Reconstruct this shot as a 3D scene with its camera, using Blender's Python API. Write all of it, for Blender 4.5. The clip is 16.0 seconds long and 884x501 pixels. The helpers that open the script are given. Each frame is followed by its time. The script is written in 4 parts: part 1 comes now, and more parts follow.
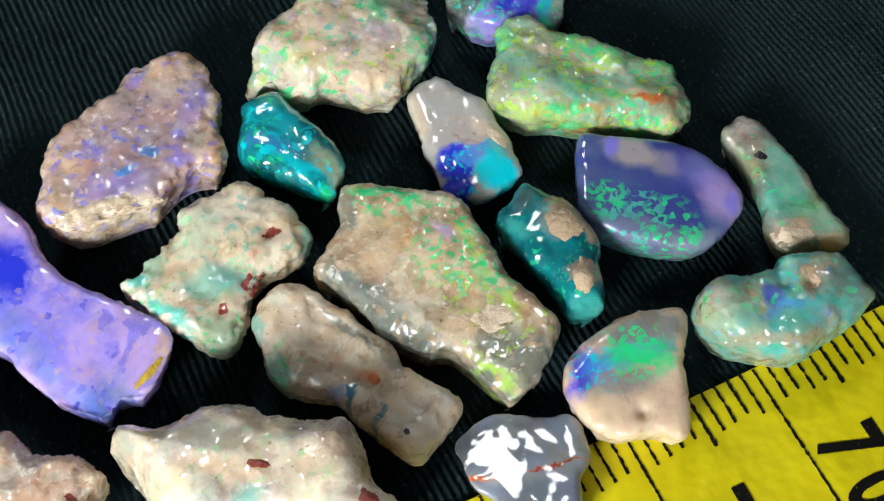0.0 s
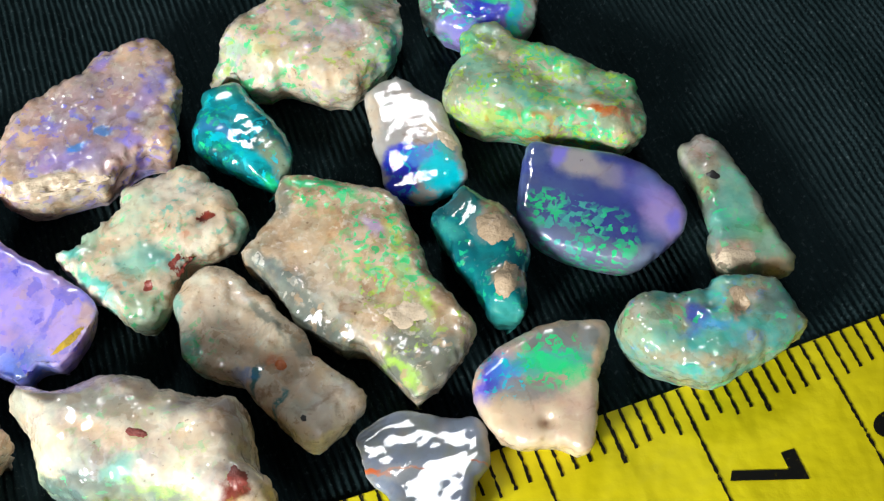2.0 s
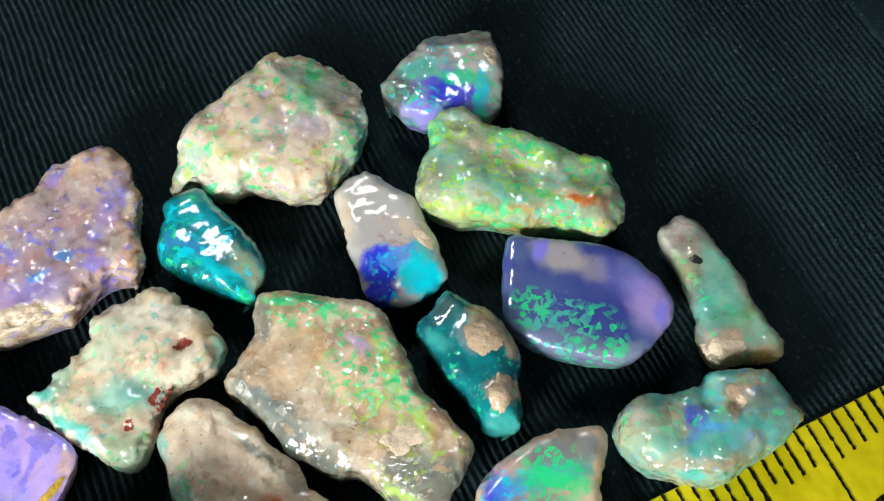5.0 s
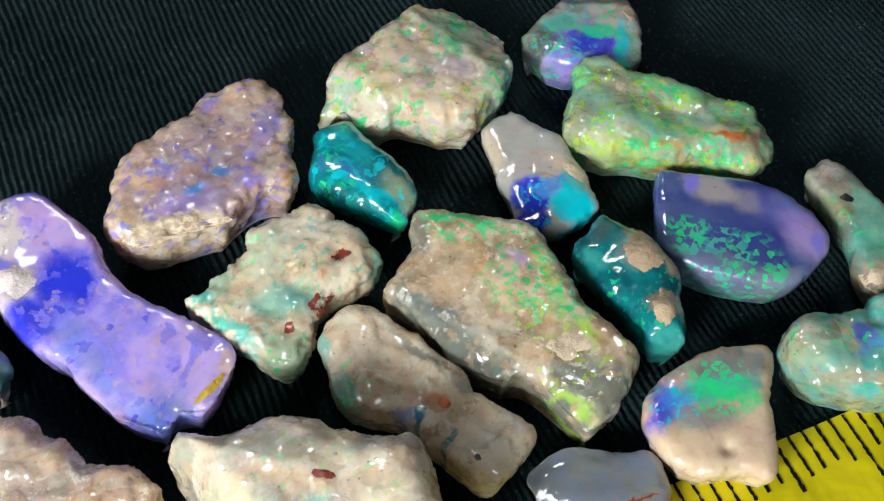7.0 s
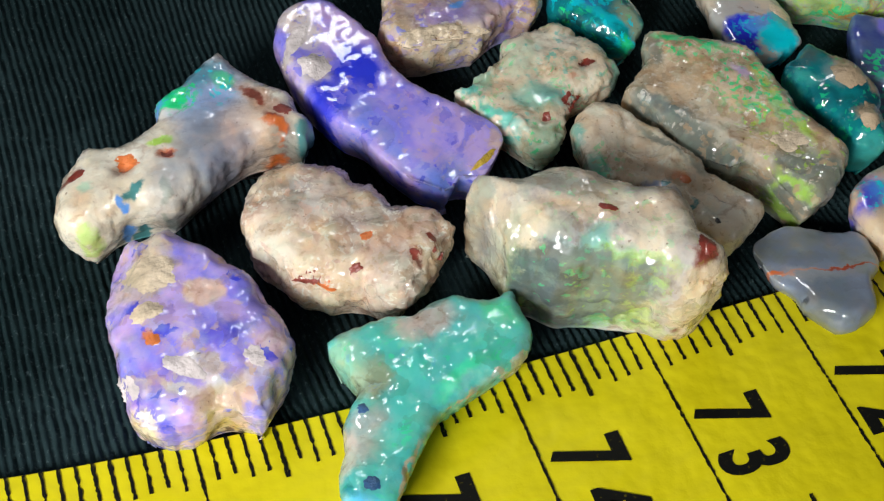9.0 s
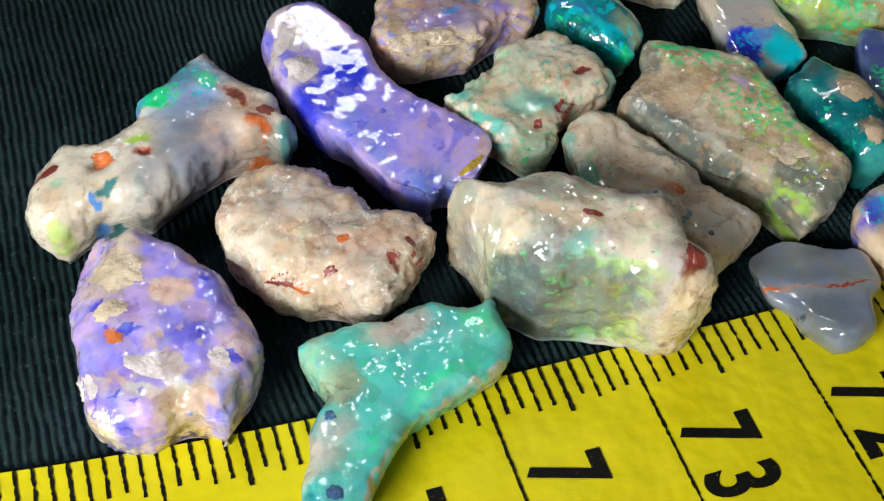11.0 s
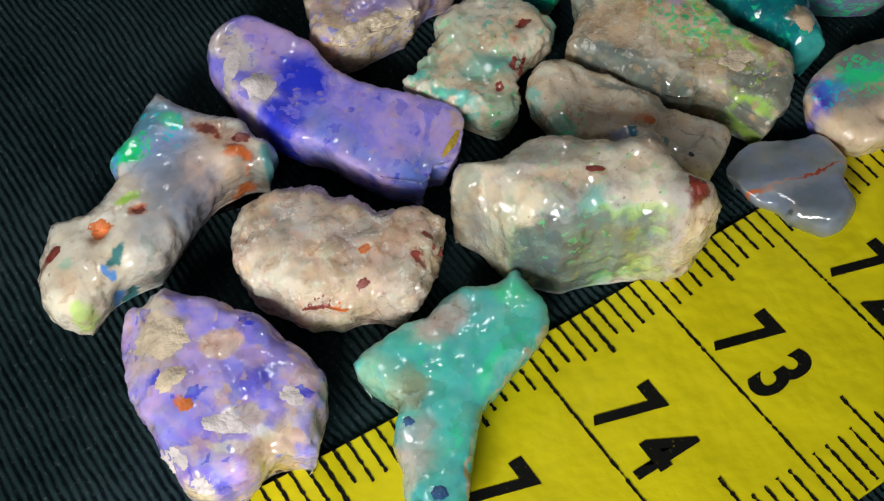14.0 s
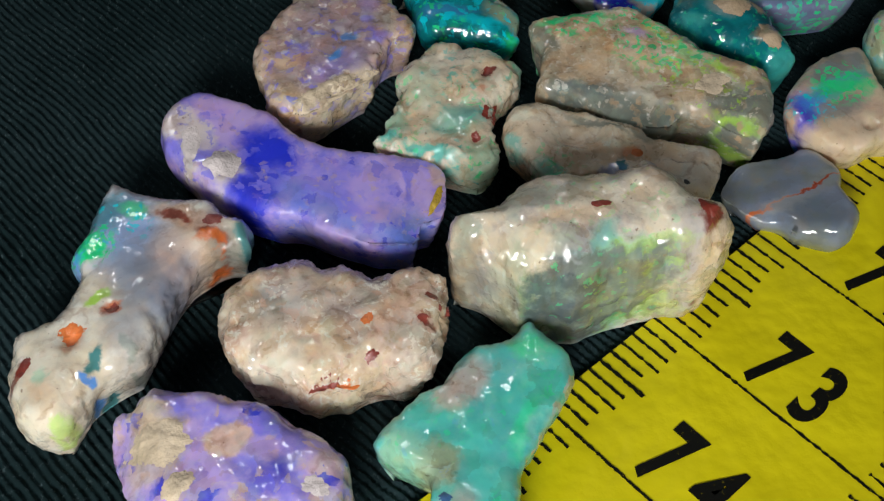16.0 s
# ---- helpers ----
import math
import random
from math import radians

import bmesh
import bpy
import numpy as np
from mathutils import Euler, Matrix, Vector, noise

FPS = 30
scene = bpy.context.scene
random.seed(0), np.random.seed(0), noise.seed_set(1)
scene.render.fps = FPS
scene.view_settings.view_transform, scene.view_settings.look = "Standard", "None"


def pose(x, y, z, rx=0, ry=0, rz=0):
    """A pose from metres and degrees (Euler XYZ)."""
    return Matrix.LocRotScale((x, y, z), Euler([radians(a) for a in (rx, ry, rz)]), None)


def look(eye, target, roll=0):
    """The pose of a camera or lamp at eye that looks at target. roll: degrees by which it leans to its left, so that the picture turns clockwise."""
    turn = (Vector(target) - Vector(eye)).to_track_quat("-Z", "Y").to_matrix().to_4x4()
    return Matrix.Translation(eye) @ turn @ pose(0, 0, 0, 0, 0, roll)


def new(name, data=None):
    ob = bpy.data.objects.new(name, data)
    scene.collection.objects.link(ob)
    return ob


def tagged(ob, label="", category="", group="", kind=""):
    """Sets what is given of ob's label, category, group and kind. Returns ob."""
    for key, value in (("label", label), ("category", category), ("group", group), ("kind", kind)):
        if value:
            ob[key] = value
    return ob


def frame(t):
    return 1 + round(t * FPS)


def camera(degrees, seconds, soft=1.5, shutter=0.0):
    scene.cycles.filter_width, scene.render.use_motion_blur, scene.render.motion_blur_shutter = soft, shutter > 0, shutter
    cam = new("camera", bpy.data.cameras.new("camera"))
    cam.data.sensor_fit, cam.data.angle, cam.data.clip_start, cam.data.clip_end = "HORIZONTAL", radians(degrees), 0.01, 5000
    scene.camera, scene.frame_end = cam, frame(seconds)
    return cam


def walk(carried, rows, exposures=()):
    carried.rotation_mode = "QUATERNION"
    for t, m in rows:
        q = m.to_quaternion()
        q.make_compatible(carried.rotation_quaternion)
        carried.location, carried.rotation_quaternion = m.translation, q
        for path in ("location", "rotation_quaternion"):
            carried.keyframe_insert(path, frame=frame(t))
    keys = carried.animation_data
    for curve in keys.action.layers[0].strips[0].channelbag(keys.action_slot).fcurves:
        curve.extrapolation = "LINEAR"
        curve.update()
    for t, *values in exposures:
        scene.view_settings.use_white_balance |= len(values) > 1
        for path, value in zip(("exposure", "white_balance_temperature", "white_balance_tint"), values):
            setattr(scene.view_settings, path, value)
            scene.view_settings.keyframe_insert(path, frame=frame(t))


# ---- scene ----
CM = 0.01  # the plan below is written in centimetres

# ---- camera and walk ----
cam = camera(41.00, 16.0, soft=1.25)
PATH = [
    (0, (-0.6086, -1.8764, 6.8358), (0.26625, 0.44161, -0.85679), 7.27),
    (0.5, (-0.2112, -1.4859, 7.2531), (0.22779, 0.41699, -0.87990), 3.53),
    (1, (-0.0099, -1.6316, 7.2279), (0.22402, 0.43379, -0.87272), 3.19),
    (1.5, (-0.0974, -2.3497, 6.7580), (0.22613, 0.49033, -0.84169), 4.64),
    (2, (0.4926, -2.5006, 6.8253), (0.17628, 0.49730, -0.84948), 1.54),
    (2.5, (0.8353, -2.3032, 7.0942), (0.16036, 0.47430, -0.86564), 0.68),
    (3, (0.7979, -2.2162, 7.0645), (0.16299, 0.45676, -0.87453), 1.09),
    (3.5, (0.7587, -2.4777, 6.8418), (0.15818, 0.48752, -0.85866), 0.12),
    (4, (0.8407, -1.7213, 7.2224), (0.16142, 0.43819, -0.88427), -0.36),
    (4.2, (0.8705, -1.3230, 7.3459), (0.17519, 0.42165, -0.88967), 0.54),
    (6.3, (-0.6655, -1.8211, 6.6166), (0.27234, 0.49512, -0.82504), 5.75),
    (6.5, (-0.6899, -1.9032, 6.5692), (0.26785, 0.50211, -0.82228), 5.66),
    (7, (-0.9053, -2.1703, 6.2664), (0.26497, 0.53941, -0.79926), 4.90),
    (7.5, (-1.5325, -2.3819, 6.2142), (0.24182, 0.53626, -0.80867), 3.97),
    (8, (-1.9806, -2.7194, 6.4771), (0.23140, 0.53054, -0.81546), 3.62),
    (8.5, (-2.6201, -3.0221, 6.4837), (0.24011, 0.52578, -0.81603), 5.28),
    (9, (-2.8983, -3.3198, 6.2678), (0.24501, 0.54750, -0.80013), 5.85),
    (9.2, (-2.8934, -3.3141, 6.1900), (0.24187, 0.54347, -0.80383), 5.67),
    (11.3, (-2.4000, -3.5050, 5.8500), (0.21912, 0.59061, -0.77664), 4.59),
    (11.5, (-2.1467, -3.6428, 5.7853), (0.20410, 0.59620, -0.77646), 3.43),
    (12, (-1.9241, -3.5182, 6.2085), (0.18445, 0.55705, -0.80974), 2.06),
    (12.5, (-2.2855, -3.4289, 6.7362), (0.22058, 0.52307, -0.82325), 3.84),
    (13, (-2.6375, -3.2113, 6.7736), (0.23451, 0.50510, -0.83059), 2.92),
    (13.5, (-2.9341, -2.9903, 6.6289), (0.26115, 0.48569, -0.83421), 1.76),
    (14, (-3.3919, -2.7290, 6.4517), (0.31300, 0.46328, -0.82910), 1.13),
    (14.5, (-3.8830, -2.9415, 6.1417), (0.35679, 0.49122, -0.79461), 1.80),
    (15, (-4.4307, -2.9028, 5.4161), (0.41643, 0.49627, -0.76178), 3.77),
    (15.5, (-4.3784, -2.5039, 5.6218), (0.41351, 0.47547, -0.77649), 1.47),
    (16, (-3.7903, -2.2867, 5.9018), (0.41826, 0.46676, -0.77923), 0.38),
]
EXPOSURES = [(0, 0.14), (2, 0.26), (3.5, 0.38), (4.2, 0.42), (6.5, 0.10), (8, -0.20), (9, -0.44), (11.5, -0.36), (12.5, -0.45), (13.5, -0.60), (15, -0.85), (16, -0.75)]
walk(cam, [(t, Matrix.Translation(Vector(eye) * CM) @ look((0, 0, 0), ahead, roll)) for t, eye, ahead, roll in PATH], exposures=EXPOSURES)

# ---- light ----
world = bpy.data.worlds.new("room")
world.use_nodes = True
scene.world = world
background = world.node_tree.nodes["Background"]
background.inputs[0].default_value = (0.75, 0.85, 1.0, 1)
background.inputs[1].default_value = 0.025


def lamp(name, eye, target, width, height, watts, colour):
    data = bpy.data.lights.new(name, "AREA")
    data.shape, data.size, data.size_y, data.energy, data.color = "RECTANGLE", width, height, watts, colour
    ob = new(name, data)
    ob.matrix_world = look(eye, target)
    return ob


lamp("desk_lamp", (-0.092, -0.062, 0.068), (-0.008, 0.010, 0), 0.042, 0.034, 0.275, (0.96, 0.98, 0.96))
lamp("ceiling_lamp", (0.03, 0.27, 0.34), (0.0, 0.01, 0), 0.11, 0.065, 0.34, (0.95, 0.98, 1.0))
lamp("window_light", (-0.22, -0.40, 0.30), (0, 0.01, 0), 0.20, 0.14, 0.42, (0.92, 0.97, 1.0))

# ---- materials ----
PALETTE = {
    "cream": (0.77, 0.61, 0.43), "tan": (0.54, 0.39, 0.25), "white": (0.86, 0.80, 0.70), "grey": (0.26, 0.28, 0.28),
    "pale": (0.52, 0.52, 0.50), "teal": (0.004, 0.22, 0.25), "aqua": (0.09, 0.56, 0.48), "blue": (0.025, 0.045, 0.74),
    "sky": (0.08, 0.34, 0.88), "violet": (0.27, 0.24, 0.84), "lilac": (0.56, 0.41, 0.82), "red": (0.24, 0.025, 0.010),
    "orange": (0.75, 0.18, 0.03), "green": (0.02, 0.80, 0.30), "lime": (0.48, 0.80, 0.08), "gold": (0.60, 0.38, 0.015),
    "chalk": (0.76, 0.66, 0.65), "dark": (0.02, 0.02, 0.02), "slate": (0.09, 0.12, 0.13), "mint": (0.34, 0.66, 0.48), "cyan": (0.0, 0.66, 0.80),
    "rose": (0.68, 0.47, 0.37), "sage": (0.36, 0.41, 0.26), "ink": (0.01, 0.08, 0.22), "peach": (0.78, 0.54, 0.34),
    "gel": (0.20, 0.23, 0.20), "brown": (0.17, 0.1, 0.06), "ivory": (0.82, 0.72, 0.57), "navy": (0.05, 0.07, 0.32), "bluegrey": (0.24, 0.28, 0.38),
    "pinkgrey": (0.52, 0.46, 0.44), "turquoise": (0.09, 0.49, 0.48), "deep": (0.003, 0.1, 0.13), "slateblue": (0.10, 0.15, 0.36), "mauve": (0.42, 0.32, 0.42),
}


# how rough each tone's surface is: clear gel breaks smooth, sandstone crumbles
SMOOTH = ("grey", "pale", "slate", "teal", "blue", "sky", "violet", "lilac", "aqua", "cyan", "green", "lime", "ink", "mint",
          "gel", "navy", "bluegrey", "turquoise", "deep", "slateblue")
RELIEF = {tone: 0.22 if tone in SMOOTH else 1.0 for tone in PALETTE}


class Nodes:
    """A small helper to write node trees shortly."""

    def __init__(self, name):
        self.material = bpy.data.materials.new(name)
        self.material.use_nodes = True
        self.tree = self.material.node_tree
        self.bsdf = self.tree.nodes["Principled BSDF"]

    def add(self, kind, *links, **values):
        node = self.tree.nodes.new(kind)
        for key, value in values.items():
            if key.startswith("in_"):
                node.inputs[key[3:].replace("_", " ")].default_value = value
            else:
                setattr(node, key, value)
        for socket, source in links:
            self.tree.links.new(source, node.inputs[socket])
        return node

    def set(self, **values):
        for key, value in values.items():
            self.bsdf.inputs[key.replace("_", " ")].default_value = value

    def link(self, name, source):
        self.tree.links.new(source, self.bsdf.inputs[name])

    def math(self, operation, a, b=None, clamp=False):
        node = self.add("ShaderNodeMath", operation=operation, use_clamp=clamp)
        for socket, value in ((0, a), (1, b)):
            if value is None:
                continue
            if isinstance(value, (int, float)):
                node.inputs[socket].default_value = value
            else:
                self.tree.links.new(value, node.inputs[socket])
        return node.outputs[0]

    def mix(self, factor, a, b, blend="MIX"):
        node = self.add("ShaderNodeMix", data_type="RGBA", blend_type=blend)
        for socket, value in ((0, factor), (6, a), (7, b)):
            if isinstance(value, (int, float)):
                node.inputs[socket].default_value = value
            elif isinstance(value, tuple):
                node.inputs[socket].default_value = (*value, 1)
            else:
                self.tree.links.new(value, node.inputs[socket])
        return node.outputs[2]

    def noise(self, vector, scale, detail=4.0, rough=0.55):
        return self.add("ShaderNodeTexNoise", ("Vector", vector), in_Scale=scale, in_Detail=detail, in_Roughness=rough)

    def step(self, value, low, high):
        node = self.add("ShaderNodeMapRange", ("Value", value), interpolation_type="SMOOTHSTEP")
        node.inputs["From Min"].default_value, node.inputs["From Max"].default_value = low, high
        return node.outputs[0]


def opal_material(name, seed, tones, spots=(), flecks=(), gloss=0.12, bump=0.5, warp=0.09, grain=0.35):
    """Rough opal: two mottled tones, patches of other colours with ragged borders, and small bright flecks.
    spots: u, v, half width, half height, turn, colour, softness, strength, in centimetres and degrees.
    flecks: colour, size in centimetres, share, and optionally u, v, reach of the zone they keep to."""
    n = Nodes(name)
    place = n.add("ShaderNodeTexCoord").outputs["Object"]
    scaled = n.add("ShaderNodeVectorMath", (0, place), operation="SCALE")
    scaled.inputs["Scale"].default_value = 1 / CM
    shifted = n.add("ShaderNodeVectorMath", (0, scaled.outputs[0]), operation="ADD")
    shifted.inputs[1].default_value = (seed * 3.7, seed * 1.9, seed * 5.3)
    own, random_place = scaled.outputs[0], shifted.outputs[0]
    wobble = n.noise(random_place, 5.0, 6.0, 0.62)
    centred = n.add("ShaderNodeVectorMath", (0, wobble.outputs["Color"]), operation="SUBTRACT")
    centred.inputs[1].default_value = (0.5, 0.5, 0.5)
    bent = n.add("ShaderNodeVectorMath", (0, centred.outputs[0]), operation="SCALE")
    bent.inputs["Scale"].default_value = warp * 2.6
    ragged = n.add("ShaderNodeVectorMath", (0, own), (1, bent.outputs[0]), operation="ADD").outputs[0]

    broad = n.noise(random_place, 3.2, 5.0, 0.6).outputs["Fac"]
    fine = n.noise(random_place, 17.0, 6.0, 0.65).outputs["Fac"]
    colour = n.mix(n.step(broad, 0.40, 0.62), PALETTE[tones[0]], PALETTE[tones[1]])
    crumbly = n.add("ShaderNodeMix", (0, n.step(broad, 0.40, 0.62)))
    crumbly.inputs[2].default_value, crumbly.inputs[3].default_value = RELIEF[tones[0]], RELIEF[tones[1]]
    crumbly = crumbly.outputs[0]
    if len(tones) > 2:
        colour = n.mix(n.step(fine, 0.56, 0.68), colour, PALETTE[tones[2]])
    for u, v, rx, ry, turn, tone, soft, strength in spots:
        mapped = n.add("ShaderNodeMapping", ("Vector", ragged), vector_type="TEXTURE")
        mapped.inputs["Location"].default_value = (u, v, 0)
        mapped.inputs["Rotation"].default_value = (0, 0, radians(turn))
        mapped.inputs["Scale"].default_value = (rx, ry, 1000)
        far = n.add("ShaderNodeVectorMath", (0, mapped.outputs[0]), operation="LENGTH").outputs["Value"]
        mask = n.math("MULTIPLY", n.step(far, 1 + soft, 1 - soft), strength)
        colour = n.mix(mask, colour, PALETTE[tone])
        crumbly = n.add("ShaderNodeMix", (0, mask), (2, crumbly))
        crumbly.inputs[3].default_value = RELIEF[tone]
        crumbly = crumbly.outputs[0]
    for k, (tone, size, share, *zone) in enumerate(flecks):
        cells = n.add("ShaderNodeTexVoronoi", ("Vector", ragged), in_Scale=1.7 / size, in_Randomness=1.0)
        split = n.add("ShaderNodeSeparateColor", ("Color", cells.outputs["Color"]))
        mask = n.step(split.outputs[k % 3], 1 - share * 1.7, 1 - share * 1.7 + 0.25)
        if zone:
            mapped = n.add("ShaderNodeMapping", ("Vector", ragged), vector_type="TEXTURE")
            mapped.inputs["Location"].default_value = (zone[0], zone[1], 0)
            mapped.inputs["Scale"].default_value = (zone[2], zone[2], 1000)
            far = n.add("ShaderNodeVectorMath", (0, mapped.outputs[0]), operation="LENGTH").outputs["Value"]
            mask = n.math("MULTIPLY", mask, n.step(far, 1.25, 0.7))
        else:
            mask = n.math("MULTIPLY", mask, n.step(n.noise(random_place, 3.0 + k, 3.0).outputs["Fac"], 0.43, 0.55))
        colour = n.mix(n.math("MULTIPLY", mask, 0.85), colour, PALETTE[tone])
    # milky veils: bluish, greenish and peach clouds a few millimetres wide, and broken chips that catch a paler tone
    for k, (tint, amount) in enumerate((((0.46, 0.52, 0.58), 0.22), ((0.92, 0.58, 0.36), 0.60), ((0.46, 0.66, 0.52), 0.26))):
        moved = n.add("ShaderNodeVectorMath", (0, random_place), operation="ADD")
        moved.inputs[1].default_value = (7.1 * k, 3.3 * k, 1.7)
        cloud = n.noise(moved.outputs[0], 4.2 + 1.3 * k, 4.0, 0.55).outputs["Fac"]
        colour = n.mix(n.math("MULTIPLY", n.step(cloud, 0.50, 0.68), amount * (0.3 + 1.2 * grain)), colour, tint, "SOFT_LIGHT" if grain < 0.3 or k == 1 else "MIX")
    mosaic = n.add("ShaderNodeTexVoronoi", ("Vector", ragged), in_Scale=9.0)
    shade = n.add("ShaderNodeSeparateColor", ("Color", mosaic.outputs["Color"]))
    colour = n.mix(n.math("MULTIPLY", n.step(shade.outputs[0], 0.45, 1.0), grain * 0.5), colour, (0.92, 0.82, 0.70), "SOFT_LIGHT")
    colour = n.mix(n.math("MULTIPLY", n.step(shade.outputs[1], 0.5, 1.0), grain * 1.2), colour, (0.74, 0.58, 0.44), "MULTIPLY")
    # thin seams and a few dark grains: shade of tiny crevices painted into the colour
    cracked = n.add("ShaderNodeTexVoronoi", ("Vector", ragged), feature="DISTANCE_TO_EDGE", in_Scale=4.5)
    seam = n.math("MULTIPLY", n.step(cracked.outputs["Distance"], 0.09, 0.0), n.step(broad, 0.50, 0.60))
    colour = n.mix(n.math("MULTIPLY", n.math("MULTIPLY", seam, crumbly), 0.45), colour, (0.50, 0.33, 0.22), "MULTIPLY")
    specks = n.noise(random_place, 26.0, 2.0, 0.5).outputs["Fac"]
    colour = n.mix(n.math("MULTIPLY", n.math("MULTIPLY", n.step(specks, 0.68, 0.76), crumbly), 0.6), colour, (0.24, 0.13, 0.08), "MULTIPLY")
    n.link("Base Color", colour)
    n.link("Roughness", n.math("ADD", n.math("MULTIPLY", n.step(broad, 0.35, 0.7), 0.12), gloss + 0.34))
    n.set(Coat_Weight=1.0, Coat_Roughness=0.03 + gloss * 0.35, Coat_IOR=1.65, IOR=1.45, Specular_IOR_Level=0.12,
          Subsurface_Weight=0.6, Subsurface_Scale=0.0017, Subsurface_Radius=(1.0, 0.85, 0.75))
    relief = n.math("MULTIPLY", n.noise(random_place, 7.0, 2.0, 0.4).outputs["Fac"], 0.9)
    for size, share in ((0.17, 1.1), (0.07, 1.0), (0.03, 0.5)):
        # small flat chips, each tilted its own way
        chips = n.add("ShaderNodeTexVoronoi", ("Vector", random_place), in_Scale=1 / size)
        lean = n.add("ShaderNodeVectorMath", (0, chips.outputs["Color"]), operation="SUBTRACT")
        lean.inputs[1].default_value = (0.5, 0.5, 0.5)
        away = n.add("ShaderNodeVectorMath", (0, random_place), (1, chips.outputs["Position"]), operation="SUBTRACT")
        slant = n.add("ShaderNodeVectorMath", (0, lean.outputs[0]), (1, away.outputs[0]), operation="DOT_PRODUCT").outputs["Value"]
        relief = n.math("ADD", relief, n.math("MULTIPLY", slant, 11.0 * share))
    relief_fine = n.math("ADD", relief, n.math("MULTIPLY", fine, 0.12))
    bumped = n.add("ShaderNodeBump", ("Height", relief_fine), in_Distance=0.0006)
    n.tree.links.new(n.math("MULTIPLY", crumbly, bump * 0.25), bumped.inputs["Strength"])
    n.tree.links.new(bumped.outputs[0], n.bsdf.inputs["Normal"])
    soft_bump = n.add("ShaderNodeBump", ("Height", relief), in_Distance=0.0007)
    n.tree.links.new(n.math("MULTIPLY", crumbly, bump * 1.1, True), soft_bump.inputs["Strength"])
    n.tree.links.new(soft_bump.outputs[0], n.bsdf.inputs["Coat Normal"])
    return n.material


PATCH_LABELS = {("crust", t): f"{w} sandstone crust" for t, w in (("cream", "cream"), ("tan", "tan"), ("white", "chalk-white"), ("rose", "pinkish"), ("chalk", "pale pinkish"), ("peach", "pale orange"))}
PATCH_LABELS |= {("inclusion", "red"): "rust-red ironstone inclusion", ("inclusion", "orange"): "orange ironstone inclusion", ("inclusion", "dark"): "black speck",
                 ("inclusion", "ink"): "dark blue spot", ("sliver", "gold"): "golden yellow sliver"}
patch_materials = {}


def patch_material(tone):
    """Sandstone crust or ironstone: one tone with grains, pores and a little gloss."""
    if tone in patch_materials:
        return patch_materials[tone]
    n = Nodes(f"{tone}_crust")
    place = n.add("ShaderNodeTexCoord").outputs["Object"]
    broad = n.noise(place, 420.0, 5.0, 0.6).outputs["Fac"]
    fine = n.noise(place, 2600.0, 5.0, 0.65).outputs["Fac"]
    base = PALETTE[tone]
    colour = n.mix(n.step(broad, 0.32, 0.68), tuple(v * 0.80 for v in base), tuple(min(1, v * 1.15 + 0.03) for v in base))
    colour = n.mix(n.math("MULTIPLY", n.step(fine, 0.60, 0.74), 0.2), colour, tuple(v * 0.45 for v in base))
    n.link("Base Color", colour)
    n.set(Roughness=0.38, Coat_Weight=1.0, Coat_Roughness=0.05, Coat_IOR=1.55)
    relief = n.math("ADD", broad, n.math("MULTIPLY", fine, 0.2))
    bumped = n.add("ShaderNodeBump", ("Height", relief), in_Strength=0.7, in_Distance=0.0006)
    n.tree.links.new(bumped.outputs[0], n.bsdf.inputs["Normal"])
    n.tree.links.new(bumped.outputs[0], n.bsdf.inputs["Coat Normal"])
    patch_materials[tone] = n.material
    return n.material


def cloth_material():
    n = Nodes("charcoal_knit")
    place = n.add("ShaderNodeTexCoord").outputs["Object"]
    fuzz = n.noise(place, 2600.0, 4.0, 0.7).outputs["Fac"]
    broad = n.noise(place, 70.0, 4.0, 0.6).outputs["Fac"]
    colour = n.mix(n.step(broad, 0.35, 0.7), (0.009, 0.020, 0.022), (0.019, 0.036, 0.040))
    colour = n.mix(n.step(fuzz, 0.55, 0.75), colour, (0.066, 0.098, 0.105))
    n.link("Base Color", colour)
    n.set(Roughness=0.95, Specular_IOR_Level=0.06)
    bumped = n.add("ShaderNodeBump", ("Height", fuzz), in_Strength=0.7, in_Distance=0.0002)
    n.tree.links.new(bumped.outputs[0], n.bsdf.inputs["Normal"])
    return n.material


def tape_material():
    n = Nodes("yellow_vinyl")
    place = n.add("ShaderNodeTexCoord").outputs["Object"]
    broad = n.noise(place, 90.0, 4.0, 0.6).outputs["Fac"]
    fine = n.noise(place, 1500.0, 4.0, 0.6).outputs["Fac"]
    colour = n.mix(n.step(broad, 0.3, 0.75), (0.60, 0.51, 0.003), (0.70, 0.60, 0.005))
    colour = n.mix(n.math("MULTIPLY", n.step(fine, 0.66, 0.78), 0.25), colour, (0.45, 0.36, 0.01))
    n.link("Base Color", colour)
    n.set(Roughness=0.5, Specular_IOR_Level=0.25, Coat_Weight=0.06, Coat_Roughness=0.06)
    relief = n.math("ADD", n.math("MULTIPLY", broad, 3.0), n.math("MULTIPLY", fine, 0.12))
    bumped = n.add("ShaderNodeBump", ("Height", relief), in_Strength=0.5, in_Distance=0.0006)
    n.tree.links.new(bumped.outputs[0], n.bsdf.inputs["Normal"])
    return n.material


def ink_material():
    n = Nodes("worn_black_print")
    place = n.add("ShaderNodeTexCoord").outputs["Object"]
    wear = n.noise(place, 2200.0, 4.0, 0.7).outputs["Fac"]
    n.link("Base Color", n.mix(n.step(wear, 0.60, 0.70), (0.004, 0.004, 0.003), (0.16, 0.13, 0.004)))
    n.set(Roughness=0.6, Specular_IOR_Level=0.15)
    return n.material


